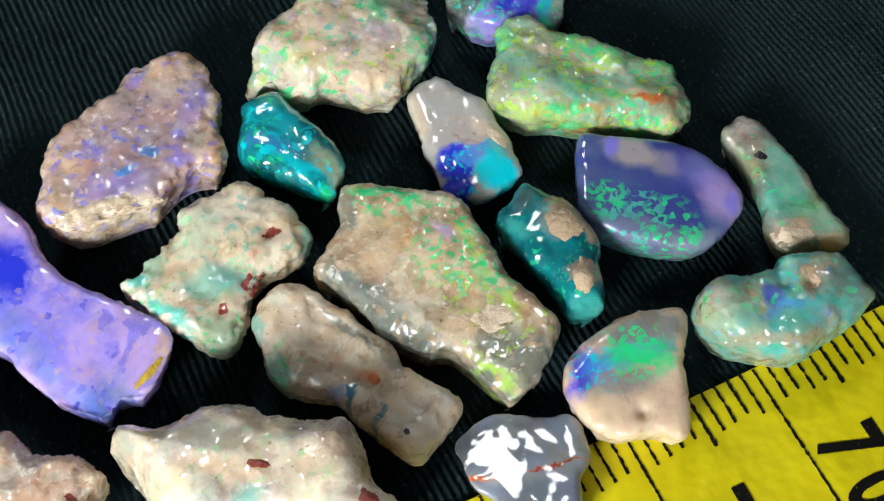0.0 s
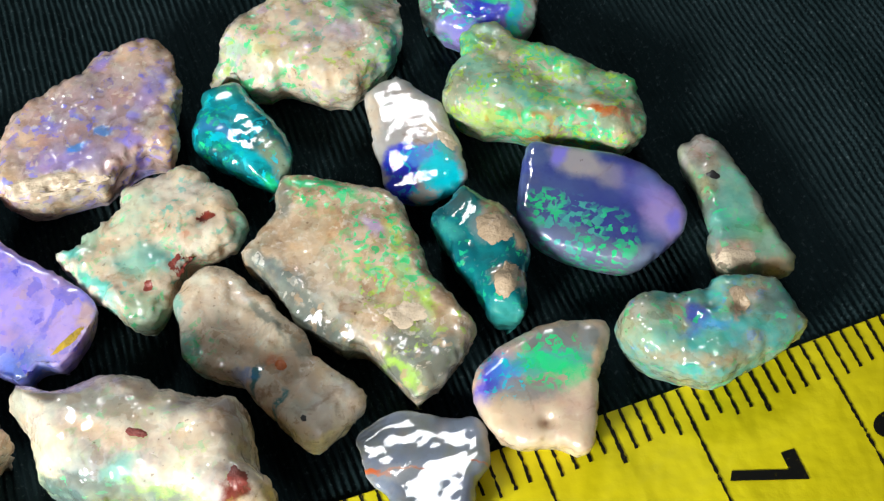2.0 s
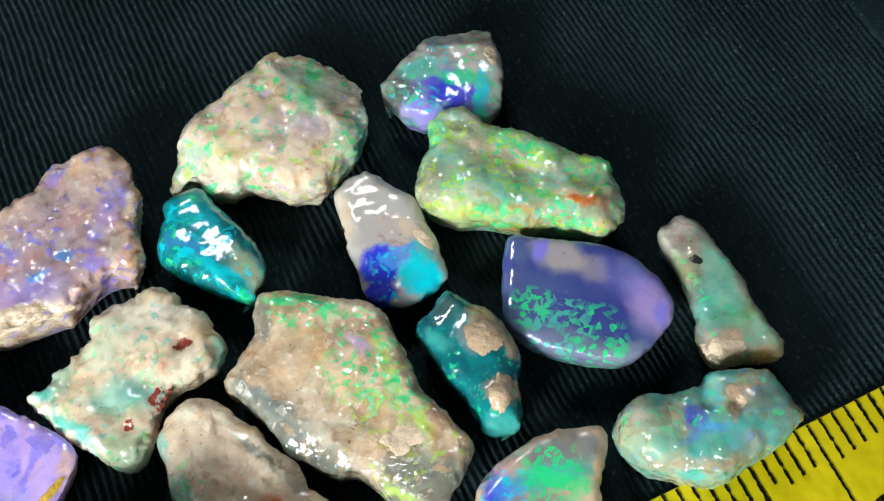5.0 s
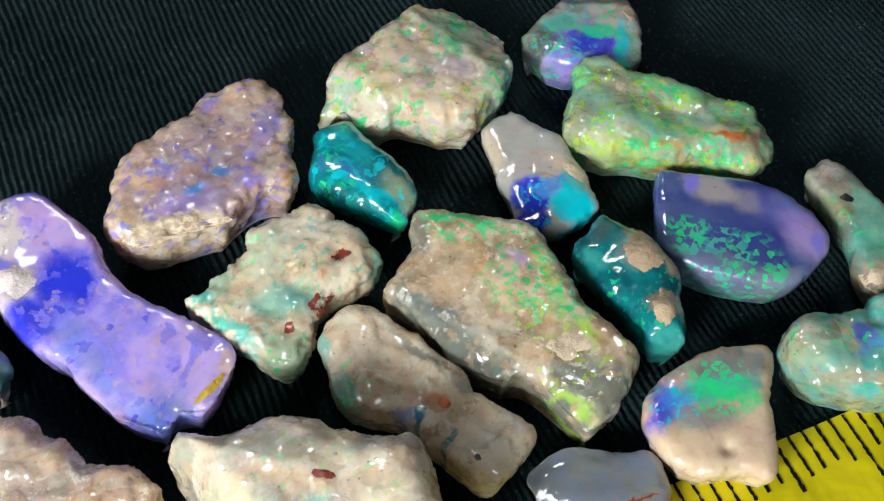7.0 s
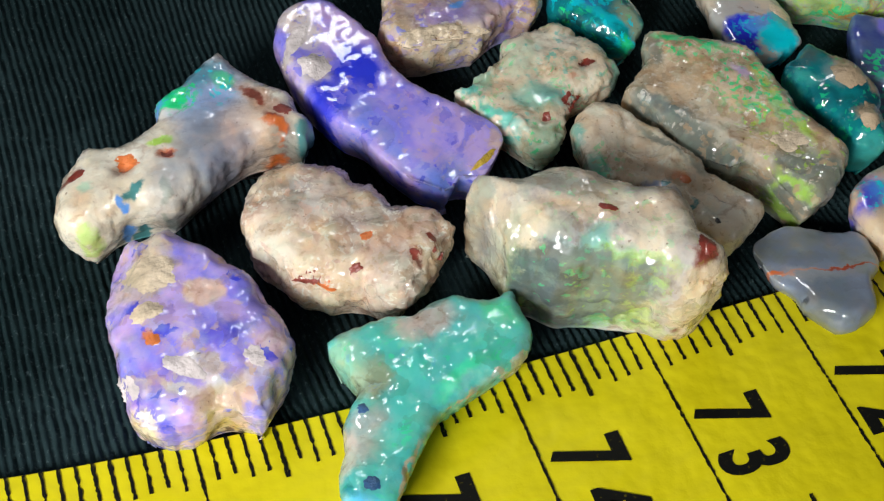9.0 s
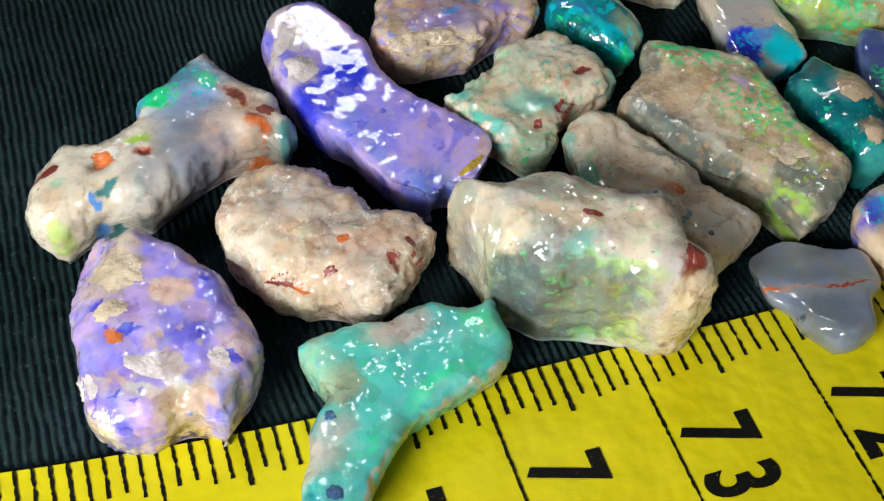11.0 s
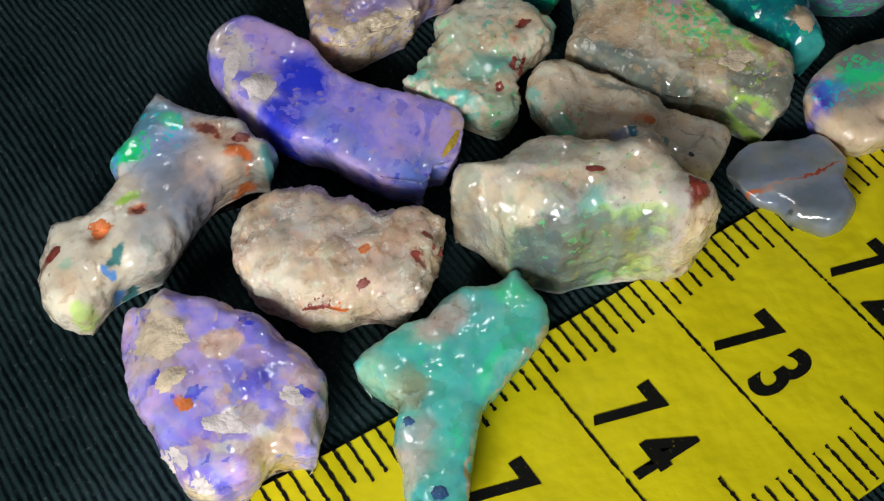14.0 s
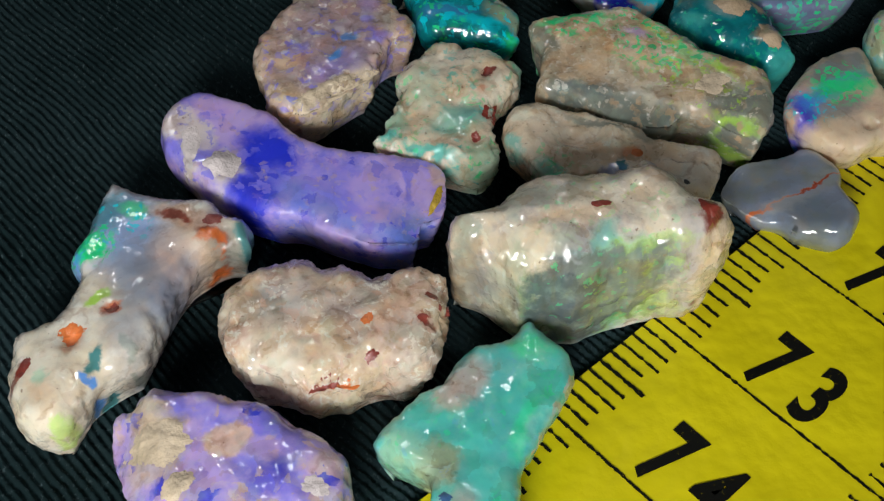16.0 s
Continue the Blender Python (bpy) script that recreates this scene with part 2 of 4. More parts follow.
# ---- setting ----
def mesh_object(name, verts, faces, material, smooth=True, parent=None):
    data = bpy.data.meshes.new(name)
    data.from_pydata(verts, [], faces)
    data.polygons.foreach_set("use_smooth", [smooth] * len(data.polygons))
    data.materials.append(material)
    data.update()
    ob = new(name, data)
    if parent:
        ob.parent = parent
    return ob


def lattice(offset, count):
    """Random values at the corners of a repeating cube of the given count."""
    return np.random.RandomState(offset).rand(count, count, count)


def value_noise(p, seed=1):
    """Smooth noise from -1 to 1 at the rows of p."""
    table, cells = lattice(seed, 32), np.floor(p).astype(int)
    part = p - cells
    part = part * part * (3 - 2 * part)
    total = np.zeros(len(p))
    for corner in range(8):
        bit = np.array([corner & 1, corner >> 1 & 1, corner >> 2 & 1])
        index = (cells + bit) % 32
        weight = np.prod(np.where(bit, part, 1 - part), axis=1)
        total += weight * table[index[:, 0], index[:, 1], index[:, 2]]
    return 2 * total - 1


def fractal(p, seed=1, octaves=4, rough=0.5):
    total, size = np.zeros(len(p)), 1.0
    for k in range(octaves):
        total += size * value_noise(p * 2.03**k + 7.3 * k, seed + k)
        size *= rough
    return total


def make_cloth():
    """The rib-knit cloth: fine real ribs where the stones lie, the same sheet running out flat round them."""
    turn, pitch, stitch = radians(2.0), 0.053, 0.036
    across, along = np.arange(-6.0, 6.5, pitch / 5), np.arange(-4.2, 4.8, stitch / 1.9)
    a, b = np.meshgrid(across, along, indexing="ij")
    flat = np.stack([a.ravel(), b.ravel(), 0 * a.ravel()], 1)
    drift = 0.06 * fractal(flat * 0.45, 11, 3) + 0.006 * fractal(flat * 9.0, 15, 2)
    turns = (flat[:, 0] + drift) / pitch
    place = turns - np.floor(turns)
    leg = np.sin(math.pi * np.clip((place - 0.10) / 0.80, 0, 1)) ** 0.8
    loops = 0.5 + 0.5 * np.sin(2 * math.pi * (flat[:, 1] / stitch + 1.1 * place + 0.31 * np.floor(turns)))
    thread = np.exp(-((np.minimum(place, 1 - place)) / 0.055) ** 2)
    z = -0.097 + leg * (0.023 + 0.024 * loops) + 0.012 * thread + 0.010 * fractal(flat * 0.5, 21, 3) + 0.004 * fractal(flat * 30.0, 23, 2)
    edge = np.maximum(np.abs(flat[:, 0] - 0.25) / 6.25, np.abs(flat[:, 1] - 0.3) / 4.5)
    z = np.where(edge > 0.985, -0.06, z)
    x = flat[:, 0] * math.cos(turn) - flat[:, 1] * math.sin(turn)
    y = flat[:, 0] * math.sin(turn) + flat[:, 1] * math.cos(turn)
    verts = np.stack([x, y + 1.2, z], 1) * CM
    m, k = len(across), len(along)
    i, j = np.meshgrid(np.arange(m - 1), np.arange(k - 1), indexing="ij")
    first = (i * k + j).ravel()
    faces = np.stack([first, first + k, first + k + 1, first + 1], 1).tolist()
    verts = verts.tolist()
    rim = [0, (m - 1) * k, m * k - 1, k - 1]
    start, centre = m * k, Vector((0, 1.2 * CM, -0.06 * CM))
    for r in rim:
        verts.append(tuple((Vector(verts[r]) - centre) * 6 + centre))
    for q in range(4):
        faces.append([rim[q], start + q, start + (q + 1) % 4, rim[(q + 1) % 4]])
    cloth = mesh_object("cloth", verts, faces, cloth_material())
    return tagged(cloth, "charcoal black rib-knit cloth spread flat under the stones", "cloth", kind="structure")


make_cloth()


# ---- stones ----
def smooth_outline(points, count, seed, rag):
    """A closed outline through the given corners, resampled evenly and made ragged."""
    p = np.array(points, float).reshape(-1, 2)
    for _ in range(2):
        nxt = np.roll(p, -1, axis=0)
        p = np.stack([0.86 * p + 0.14 * nxt, 0.14 * p + 0.86 * nxt], 1).reshape(-1, 2)
    closed = np.vstack([p, p[:1]])
    run = np.r_[0, np.cumsum(np.hypot(*np.diff(closed, axis=0).T))]
    want = np.linspace(0, run[-1], count, endpoint=False)
    p = np.stack([np.interp(want, run, closed[:, k]) for k in (0, 1)], 1)
    middle = p.mean(0)
    flat = np.c_[p * 5.0, np.full(len(p), seed * 2.17)]
    out = (p - middle) / np.linalg.norm(p - middle, axis=1)[:, None]
    return p + out * (rag * fractal(flat, 40 + seed, 3, 0.5))[:, None]


def inner_distance(q, outline):
    """How far the rows of q lie from the outline."""
    a, b = outline, np.roll(outline, -1, axis=0)
    best = np.full(len(q), 9.0)
    for s, e in zip(a, b):
        way = e - s
        part = np.clip(((q - s) @ way) / (way @ way + 1e-12), 0, 1)
        best = np.minimum(best, np.hypot(*(q - s - part[:, None] * way).T))
    return best


def stone_shape(seed, outline, edge, top, width=0.3, tilt=(0, 0), base=-0.05, inset=0.12, rag=0.015, lumps=0.03, fine=0.012,
                facets=0, bumps=(), cuts=(), ridges=(), parts=200, square=2.4):
    """The corners and faces of one rough opal. outline: corners round it, seen from above, from its origin; edge, top and base: the heights
    of its widest girth, its top and its underside; width: how far in the rounding reaches; bumps: u, v, reach, height of knobs and pits;
    cuts: u, v, turn, height and slope of broken faces that fall away from there; ridges: turn, pitch, depth of ledges along it."""
    rim = smooth_outline(outline, parts, seed, rag)
    cell = 0.021
    low, high = rim.min(0), rim.max(0)
    count = np.ceil((high - low) / cell).astype(int) + 1
    gx, gy = np.meshgrid(low[0] + cell * np.arange(count[0]), low[1] + cell * np.arange(count[1]), indexing="ij")
    flat = np.stack([gx.ravel(), gy.ravel()], 1)
    a, b = rim, np.roll(rim, -1, axis=0)
    crossed = np.zeros(len(flat), int)
    for s, e in zip(a, b):
        rise = (s[1] > flat[:, 1]) != (e[1] > flat[:, 1])
        crossed += rise & (flat[:, 0] < (e[0] - s[0]) * (flat[:, 1] - s[1]) / (e[1] - s[1] + 1e-12) + s[0])
    depth = inner_distance(flat, rim)
    keep = ((crossed % 2 == 1) & (depth > cell * 0.8)).reshape(count)
    index = np.arange(len(flat)).reshape(count)
    whole = keep[:-1, :-1] & keep[1:, :-1] & keep[1:, 1:] & keep[:-1, 1:]
    corners = np.stack([index[:-1, :-1], index[1:, :-1], index[1:, 1:], index[:-1, 1:]], -1)
    quads = corners[whole]
    # the border of the inner grid, walked round once
    ways = {}
    done = set()
    for q in quads.tolist():
        for k in range(4):
            done.add((q[k], q[(k + 1) % 4]))
    for s, e in done:
        if (e, s) not in done:
            ways.setdefault(s, []).append(e)
    border, left = [], dict(ways)
    while left:
        start = here = next(iter(left))
        loop = []
        while here in left:
            loop.append(here)
            nexts = left[here]
            nxt = nexts.pop()
            if not nexts:
                del left[here]
            here = nxt
            if here == start:
                break
        if len(loop) > len(border):
            border = loop
    used = np.unique(quads)
    renumber = np.zeros(len(flat), int)
    renumber[used] = np.arange(len(used))
    quads, border, inner = renumber[quads], renumber[np.array(border)], flat[used]
    m, n = len(used), len(border)
    # rings out to the outline, then down the side to the underside
    edge_points = np.zeros((n, 2))
    nearest = np.full(n, 9.0)
    for s, e in zip(a, b):
        way = e - s
        part = np.clip(((inner[border] - s) @ way) / (way @ way + 1e-12), 0, 1)
        spot = s + part[:, None] * way
        far = np.hypot(*(inner[border] - spot).T)
        edge_points[far < nearest], nearest[far < nearest] = spot[far < nearest], far[far < nearest]
    shares = (0.3, 0.55, 0.75, 0.9, 1.0)
    rings = [inner[border] + (edge_points - inner[border]) * s for s in shares]
    flat = np.vstack([inner, *rings])
    depth = inner_distance(flat, rim)
    depth[-n:] = 0
    bulge = np.clip(depth / width, 0, 1)
    shape = (1 - (1 - bulge) ** square) ** (1 / square)
    height = top + flat @ np.array(tilt)
    for u, v, reach, lift in bumps:
        height = height + lift * np.exp(-((flat[:, 0] - u) ** 2 + (flat[:, 1] - v) ** 2) / reach**2)
    rng = np.random.RandomState(seed + 500)
    z = edge + (height - edge) * shape
    reach = np.abs(rim).max()
    for _ in range(facets):
        angle, slope = rng.uniform(0, 2 * math.pi), rng.uniform(0.25, 0.9)
        way = np.array([math.cos(angle), math.sin(angle)])
        limit = top + 0.04 - slope * (flat @ way - reach * rng.uniform(0.25, 0.6))
        z = np.minimum(z, np.maximum(limit, edge * 0.6))
    for turn, pitch, deep in ridges:
        way = np.array([-math.sin(radians(turn)), math.cos(radians(turn))])
        bent = fractal(np.c_[flat * 2.2, np.full(len(flat), seed * 1.7)], 30 + seed, 3, 0.55)
        wave = (flat @ way) / pitch + 1.1 * bent
        wave = wave - np.floor(wave)
        ledge = np.where(wave < 0.75, wave / 0.75, (1 - wave) / 0.25)
        z = z + deep * (ledge - 0.5) * bulge * (0.5 + 0.5 * np.clip(1 + 1.5 * bent, 0, 1.6))
    for u, v, turn, level, slope in cuts:
        way = np.array([math.cos(radians(turn)), math.sin(radians(turn))])
        z = np.minimum(z, np.maximum(level - slope * ((flat - (u, v)) @ way), min(edge * 0.35, 0.1)))
    inward = inner[border] - edge_points
    inward /= np.linalg.norm(inward, axis=1)[:, None] + 1e-9
    sides, below = 10, []
    for k in range(1, sides + 1):
        part = k / sides
        below.append(np.c_[edge_points + inward * inset * 0.5 * part**1.6, z[-n:] + (base - z[-n:]) * part])
    p = np.vstack([np.c_[flat, z], *below, [[*inner.mean(0), base]]])
    tops = len(flat)
    chain = [border] + [m + k * n + np.arange(n) for k in range(len(shares) + sides)]
    strips = [np.stack([o, i, np.roll(i, -1), np.roll(o, -1)], 1)[:, ::-1] for o, i in zip(chain, chain[1:])]
    quads = np.vstack([quads, *[s[:, ::-1] for s in strips]])
    last = chain[-1]
    caps = np.stack([np.roll(last, -1), last, 0 * last + len(p) - 1], 1)[:, ::-1]
    # knobs, chipped steps and grain, pushed out along the surface
    normal = np.zeros_like(p)
    cross = np.cross(p[quads[:, 2]] - p[quads[:, 0]], p[quads[:, 3]] - p[quads[:, 1]])
    for c in range(4):
        np.add.at(normal, quads[:, c], cross)
    normal[-1] = (0, 0, -1)
    normal /= np.linalg.norm(normal, axis=1)[:, None] + 1e-9
    shift = p + np.array([seed * 1.31, seed * 2.77, seed * 0.57])
    knobs = fractal(shift * 3.1, 60 + seed % 7, 3, 0.5)
    ridged = 0.5 - np.abs(fractal(shift * 5.5, 80 + seed % 5, 3, 0.5))
    grain = fractal(shift * 19.0, 100 + seed % 3, 2, 0.5)
    steps = fractal(shift * 2.4 + 9.0, 70 + seed % 6, 3, 0.55) * 4.0
    steps = (np.floor(steps) + np.clip((steps - np.floor(steps)) * 4.0, 0, 1)) / 4.0
    crumbs = np.abs(fractal(shift * 9.0, 90 + seed % 4, 3, 0.6)) - 0.35
    rimmed = np.exp(-((np.r_[depth, np.zeros(len(p) - tops)]) / 0.10) ** 2)
    calm = np.clip((p[:, 2] - base) / 0.12, 0, 1)
    p = p + normal * ((lumps * 0.7 * knobs + fine * 1.5 * steps + fine * ridged + fine * 0.35 * grain - rag * 1.1 * crumbs * rimmed) * calm)[:, None]
    p[:, 2] = np.maximum(p[:, 2], base)
    return p, quads, caps, normal, tops


def stone(label, seed, origin, outline, material, patches=(), **shape):
    """One rough opal, with the crusts and inclusions in it as parts.
    patches: part name, u, v, half width, half height, turn, colour, how far it stands proud."""
    p, quads, caps, normal, tops = stone_shape(seed, outline, **shape)
    ob = mesh_object("opal", (p * CM).tolist(), quads.tolist() + caps.tolist(), material)
    ob.location = (origin[0] * CM, origin[1] * CM, 0)
    surface = np.arange(len(p))[:tops][normal[:tops, 2] > 0.05]
    for name, u, v, rx, ry, turn, tone, proud in patches:
        # a ragged scab that follows the stone's own surface
        spokes, rounds = 44, max(5, int(max(rx, ry) / 0.014))
        angle = np.arange(spokes) * 2 * math.pi / spokes
        wave = np.stack([np.cos(angle) * 1.6, np.sin(angle) * 1.6, 0 * angle + u * 9 + seed], 1)
        bound = np.clip(1 + 0.26 * fractal(wave, 150 + seed % 5, 4, 0.6), 0.55, 1.4)
        share = np.linspace(0, 1, rounds + 1)[1:]
        x, y = rx * np.outer(share, bound * np.cos(angle)).ravel(), ry * np.outer(share, bound * np.sin(angle)).ravel()
        c, s = math.cos(radians(turn)), math.sin(radians(turn))
        spread = np.vstack([[[u, v]], np.stack([u + x * c - y * s, v + x * s + y * c], 1)])
        heights, outside = np.zeros(len(spread)), np.zeros(len(spread), bool)
        for k, q in enumerate(spread):
            far = ((p[surface, :2] - q) ** 2).sum(1)
            near = np.argpartition(far, 4)[:4]
            weight = 1 / (far[near] + 1e-5)
            heights[k] = (weight * p[surface[near], 2]).sum() / weight.sum()
            if far[near].min() > 0.0005:
                outside[k], spread[k] = True, p[surface[near[far[near].argmin()]], :2]
        inner = np.r_[0, np.repeat(share, spokes)]
        bumpy = fractal(np.c_[spread * 14.0, np.full(len(spread), seed)], 170, 3, 0.6)
        lift = proud * (1.0 - 2.4 * inner**4 + 0.4 * bumpy)
        lift = np.where(outside, -0.02, lift)
        ring = lambda k, j: 1 + k * spokes + j % spokes
        faces = [(0, ring(0, j), ring(0, j + 1)) for j in range(spokes)]
        faces += [(ring(k, j), ring(k + 1, j), ring(k + 1, j + 1), ring(k, j + 1)) for k in range(rounds - 1) for j in range(spokes)]
        piece = mesh_object(name, (np.c_[spread, heights + lift] * CM).tolist(), faces, patch_material(tone), parent=ob)
        tagged(piece, PATCH_LABELS.get((name, tone), ""))
    return tagged(ob, label, "opal", "rough opals on the cloth")


stone(
    "flat tan rough opal with violet and blue flashes on its face", 1, (-0.15, 3.1),
    [(0.52, 0.53), (0.57, 0.49), (0.65, 0.33), (0.69, 0.15), (0.62, -0.06), (0.54, -0.38), (0.46, -0.48), (0.31, -0.42), (0.14, -0.52), (-0.01, -0.66), (-0.13, -0.62), (-0.31, -0.62), (-0.48, -0.62), (-0.61, -0.57), (-0.69, -0.47), (-0.70, -0.37), (-0.63, -0.21), (-0.60, -0.08), (-0.50, 0.06), (-0.38, 0.15), (-0.22, 0.26), (0.01, 0.35), (0.14, 0.46), (0.28, 0.49), (0.43, 0.52)],
    opal_material("opal_rock", 1, ("rose", "tan", "cream"),
                  [(0.01, -0.18, 0.497, 0.373, 36, "mauve", 0.5, 0.75),
                   (-0.22, -0.43, 0.213, 0.108, 4, "violet", 0.6, 0.55),
                   (-0.09, -0.33, 0.071, 0.045, -10, "sky", 0.4, 0.9),
                   (0.10, -0.24, 0.055, 0.045, -31, "sky", 0.4, 0.8),
                   (0.18, 0.36, 0.108, 0.053, 33, "violet", 0.5, 0.7),
                   (0.46, 0.01, 0.182, 0.077, 58, "violet", 0.6, 0.5),
                   (0.57, 0.05, 0.072, 0.045, 73, "violet", 0.4, 0.8),
                   (-0.40, -0.18, 0.072, 0.061, -38, "peach", 0.5, 0.7),
                   (0.23, -0.38, 0.076, 0.055, -27, "violet", 0.4, 0.7),
                   (0.31, -0.20, 0.057, 0.053, -65, "violet", 0.4, 0.7),
                   (-0.24, -0.13, 0.055, 0.044, -34, "violet", 0.5, 0.6),
                   (-0.30, -0.59, 0.446, 0.078, -8, "cream", 0.4, 0.9),
                   (-0.65, -0.49, 0.135, 0.086, 80, "peach", 0.4, 0.85),
                   (0.55, -0.20, 0.322, 0.049, 79, "cream", 0.4, 0.8)],
                  [("violet", .09, .16), ("blue", .07, .08), ("white", .05, .10)], gloss=0.1, bump=0.8),
    [("crust", -0.30, -0.56, 0.377, 0.079, -4, "cream", 0.006)],
    edge=0.32, inset=0.2, top=0.42, width=0.09, lumps=0.006, fine=0.012, rag=0.034)

stone(
    "cream rough opal with green and pastel flashes, chipped edges", 2, (1.49, 3.46),
    [(0.26, 0.54), (0.31, 0.44), (0.43, 0.46), (0.58, 0.36), (0.69, 0.19), (0.75, 0.06), (0.69, -0.10), (0.65, -0.29), (0.52, -0.49), (0.35, -0.58), (0.19, -0.68), (0.12, -0.66), (-0.10, -0.56), (-0.28, -0.43), (-0.39, -0.47), (-0.53, -0.39), (-0.62, -0.22), (-0.75, -0.28), (-0.78, -0.22), (-0.66, -0.05), (-0.57, 0.11), (-0.42, 0.20), (-0.20, 0.32), (0.01, 0.42), (0.17, 0.51)],
    opal_material("opal_rock", 2, ("ivory", "cream", "white"),
                  [(0.38, 0.15, 0.196, 0.183, -87, "mint", 0.6, 0.65),
                   (0.46, 0.23, 0.074, 0.061, 76, "green", 0.5, 0.85),
                   (0.31, -0.04, 0.123, 0.059, 72, "green", 0.6, 0.55),
                   (0.23, -0.21, 0.157, 0.093, -23, "lilac", 0.6, 0.4),
                   (0.47, -0.46, 0.192, 0.101, 71, "mint", 0.6, 0.6),
                   (0.55, -0.45, 0.138, 0.032, 57, "teal", 0.4, 0.85),
                   (0.66, -0.20, 0.143, 0.036, 70, "aqua", 0.5, 0.5),
                   (-0.52, -0.11, 0.102, 0.055, -24, "mint", 0.5, 0.7),
                   (-0.35, -0.24, 0.155, 0.113, -27, "lime", 0.7, 0.25),
                   (-0.14, -0.09, 0.236, 0.184, -28, "rose", 0.6, 0.35),
                   (-0.52, -0.32, 0.195, 0.112, -24, "white", 0.5, 0.6),
                   (-0.03, -0.51, 0.231, 0.133, -24, "cream", 0.5, 0.5)],
                  [("green", .08, .20), ("lime", .07, .12), ("aqua", .08, .12), ("lilac", .09, .08), ("orange", .05, .03)], gloss=0.05, bump=0.7),
    [],
    edge=0.28, inset=0.2, top=0.42, width=0.16, lumps=0.01, fine=0.013, facets=3, rag=0.023)

stone(
    "deep teal opal wedge with sky-blue bands", 3, (0.78, 2.7),
    [(0.08, 0.47), (0.16, 0.41), (0.21, 0.22), (0.31, -0.01), (0.36, -0.23), (0.34, -0.36), (0.23, -0.41), (0.18, -0.51), (0.10, -0.44), (-0.05, -0.31), (-0.15, -0.20), (-0.26, -0.07), (-0.29, 0.06), (-0.25, 0.17), (-0.17, 0.28), (-0.15, 0.41), (-0.05, 0.44)],
    opal_material("opal_rock", 3, ("teal", "teal"),
                  [(0.01, 0.13, 0.177, 0.148, -36, "cyan", 0.6, 0.45),
                   (-0.09, -0.02, 0.202, 0.057, -39, "sky", 0.6, 0.45),
                   (0.03, -0.24, 0.204, 0.043, -49, "cyan", 0.5, 0.55),
                   (0.21, -0.30, 0.174, 0.082, -78, "sage", 0.4, 0.75),
                   (0.21, -0.05, 0.135, 0.042, -73, "deep", 0.5, 0.7),
                   (0.15, -0.48, 0.075, 0.049, -25, "green", 0.5, 0.8),
                   (0.08, 0.33, 0.100, 0.053, -24, "aqua", 0.5, 0.6),
                   (-0.19, -0.15, 0.127, 0.031, -49, "deep", 0.4, 0.7),
                   (-0.07, 0.10, 0.088, 0.033, -45, "deep", 0.5, 0.5)],
                  [("green", .06, .14), ("cyan", .08, .2)], gloss=0.03, bump=0.2, grain=0.1),
    [],
    edge=0.2, inset=0.2, top=0.34, width=0.16, lumps=0.008, fine=0.006, facets=2)

stone(
    "pale grey opal shard with an electric blue corner", 4, (1.97, 2.36),
    [(0.02, 0.52), (0.11, 0.45), (0.17, 0.29), (0.27, 0.17), (0.29, 0.07), (0.26, -0.04), (0.28, -0.17), (0.27, -0.37), (0.27, -0.48), (0.13, -0.53), (-0.00, -0.57), (-0.13, -0.54), (-0.27, -0.47), (-0.32, -0.38), (-0.30, -0.20), (-0.29, -0.02), (-0.25, 0.15), (-0.24, 0.32), (-0.23, 0.41), (-0.13, 0.48)],
    opal_material("opal_rock", 4, ("pale", "pinkgrey"),
                  [(-0.24, 0.20, 0.184, 0.050, 83, "cream", 0.5, 0.6),
                   (-0.14, -0.26, 0.151, 0.136, 75, "blue", 0.25, 1),
                   (-0.23, -0.43, 0.112, 0.090, -24, "blue", 0.25, 1),
                   (0.04, -0.25, 0.160, 0.068, -10, "sky", 0.3, 0.85),
                   (0.08, -0.41, 0.139, 0.122, -59, "cyan", 0.25, 1),
                   (0.03, -0.49, 0.112, 0.074, -22, "cyan", 0.3, 0.9),
                   (0.16, -0.26, 0.085, 0.053, 69, "aqua", 0.3, 0.8),
                   (0.12, -0.06, 0.082, 0.057, -72, "cream", 0.4, 0.6),
                   (-0.04, 0.34, 0.101, 0.090, -28, "pinkgrey", 0.5, 0.6)],
                  [("cyan", .05, .2, -0.03, -0.37, 0.23)], gloss=0.02, bump=0.10, grain=0.15),
    [("crust", 0.20, -0.18, 0.108, 0.064, -70, "cream", 0.006)],
    edge=0.2, inset=0.2, top=0.27, width=0.09, lumps=0.004, fine=0.003, square=2.0, tilt=(0.06, 0.03))

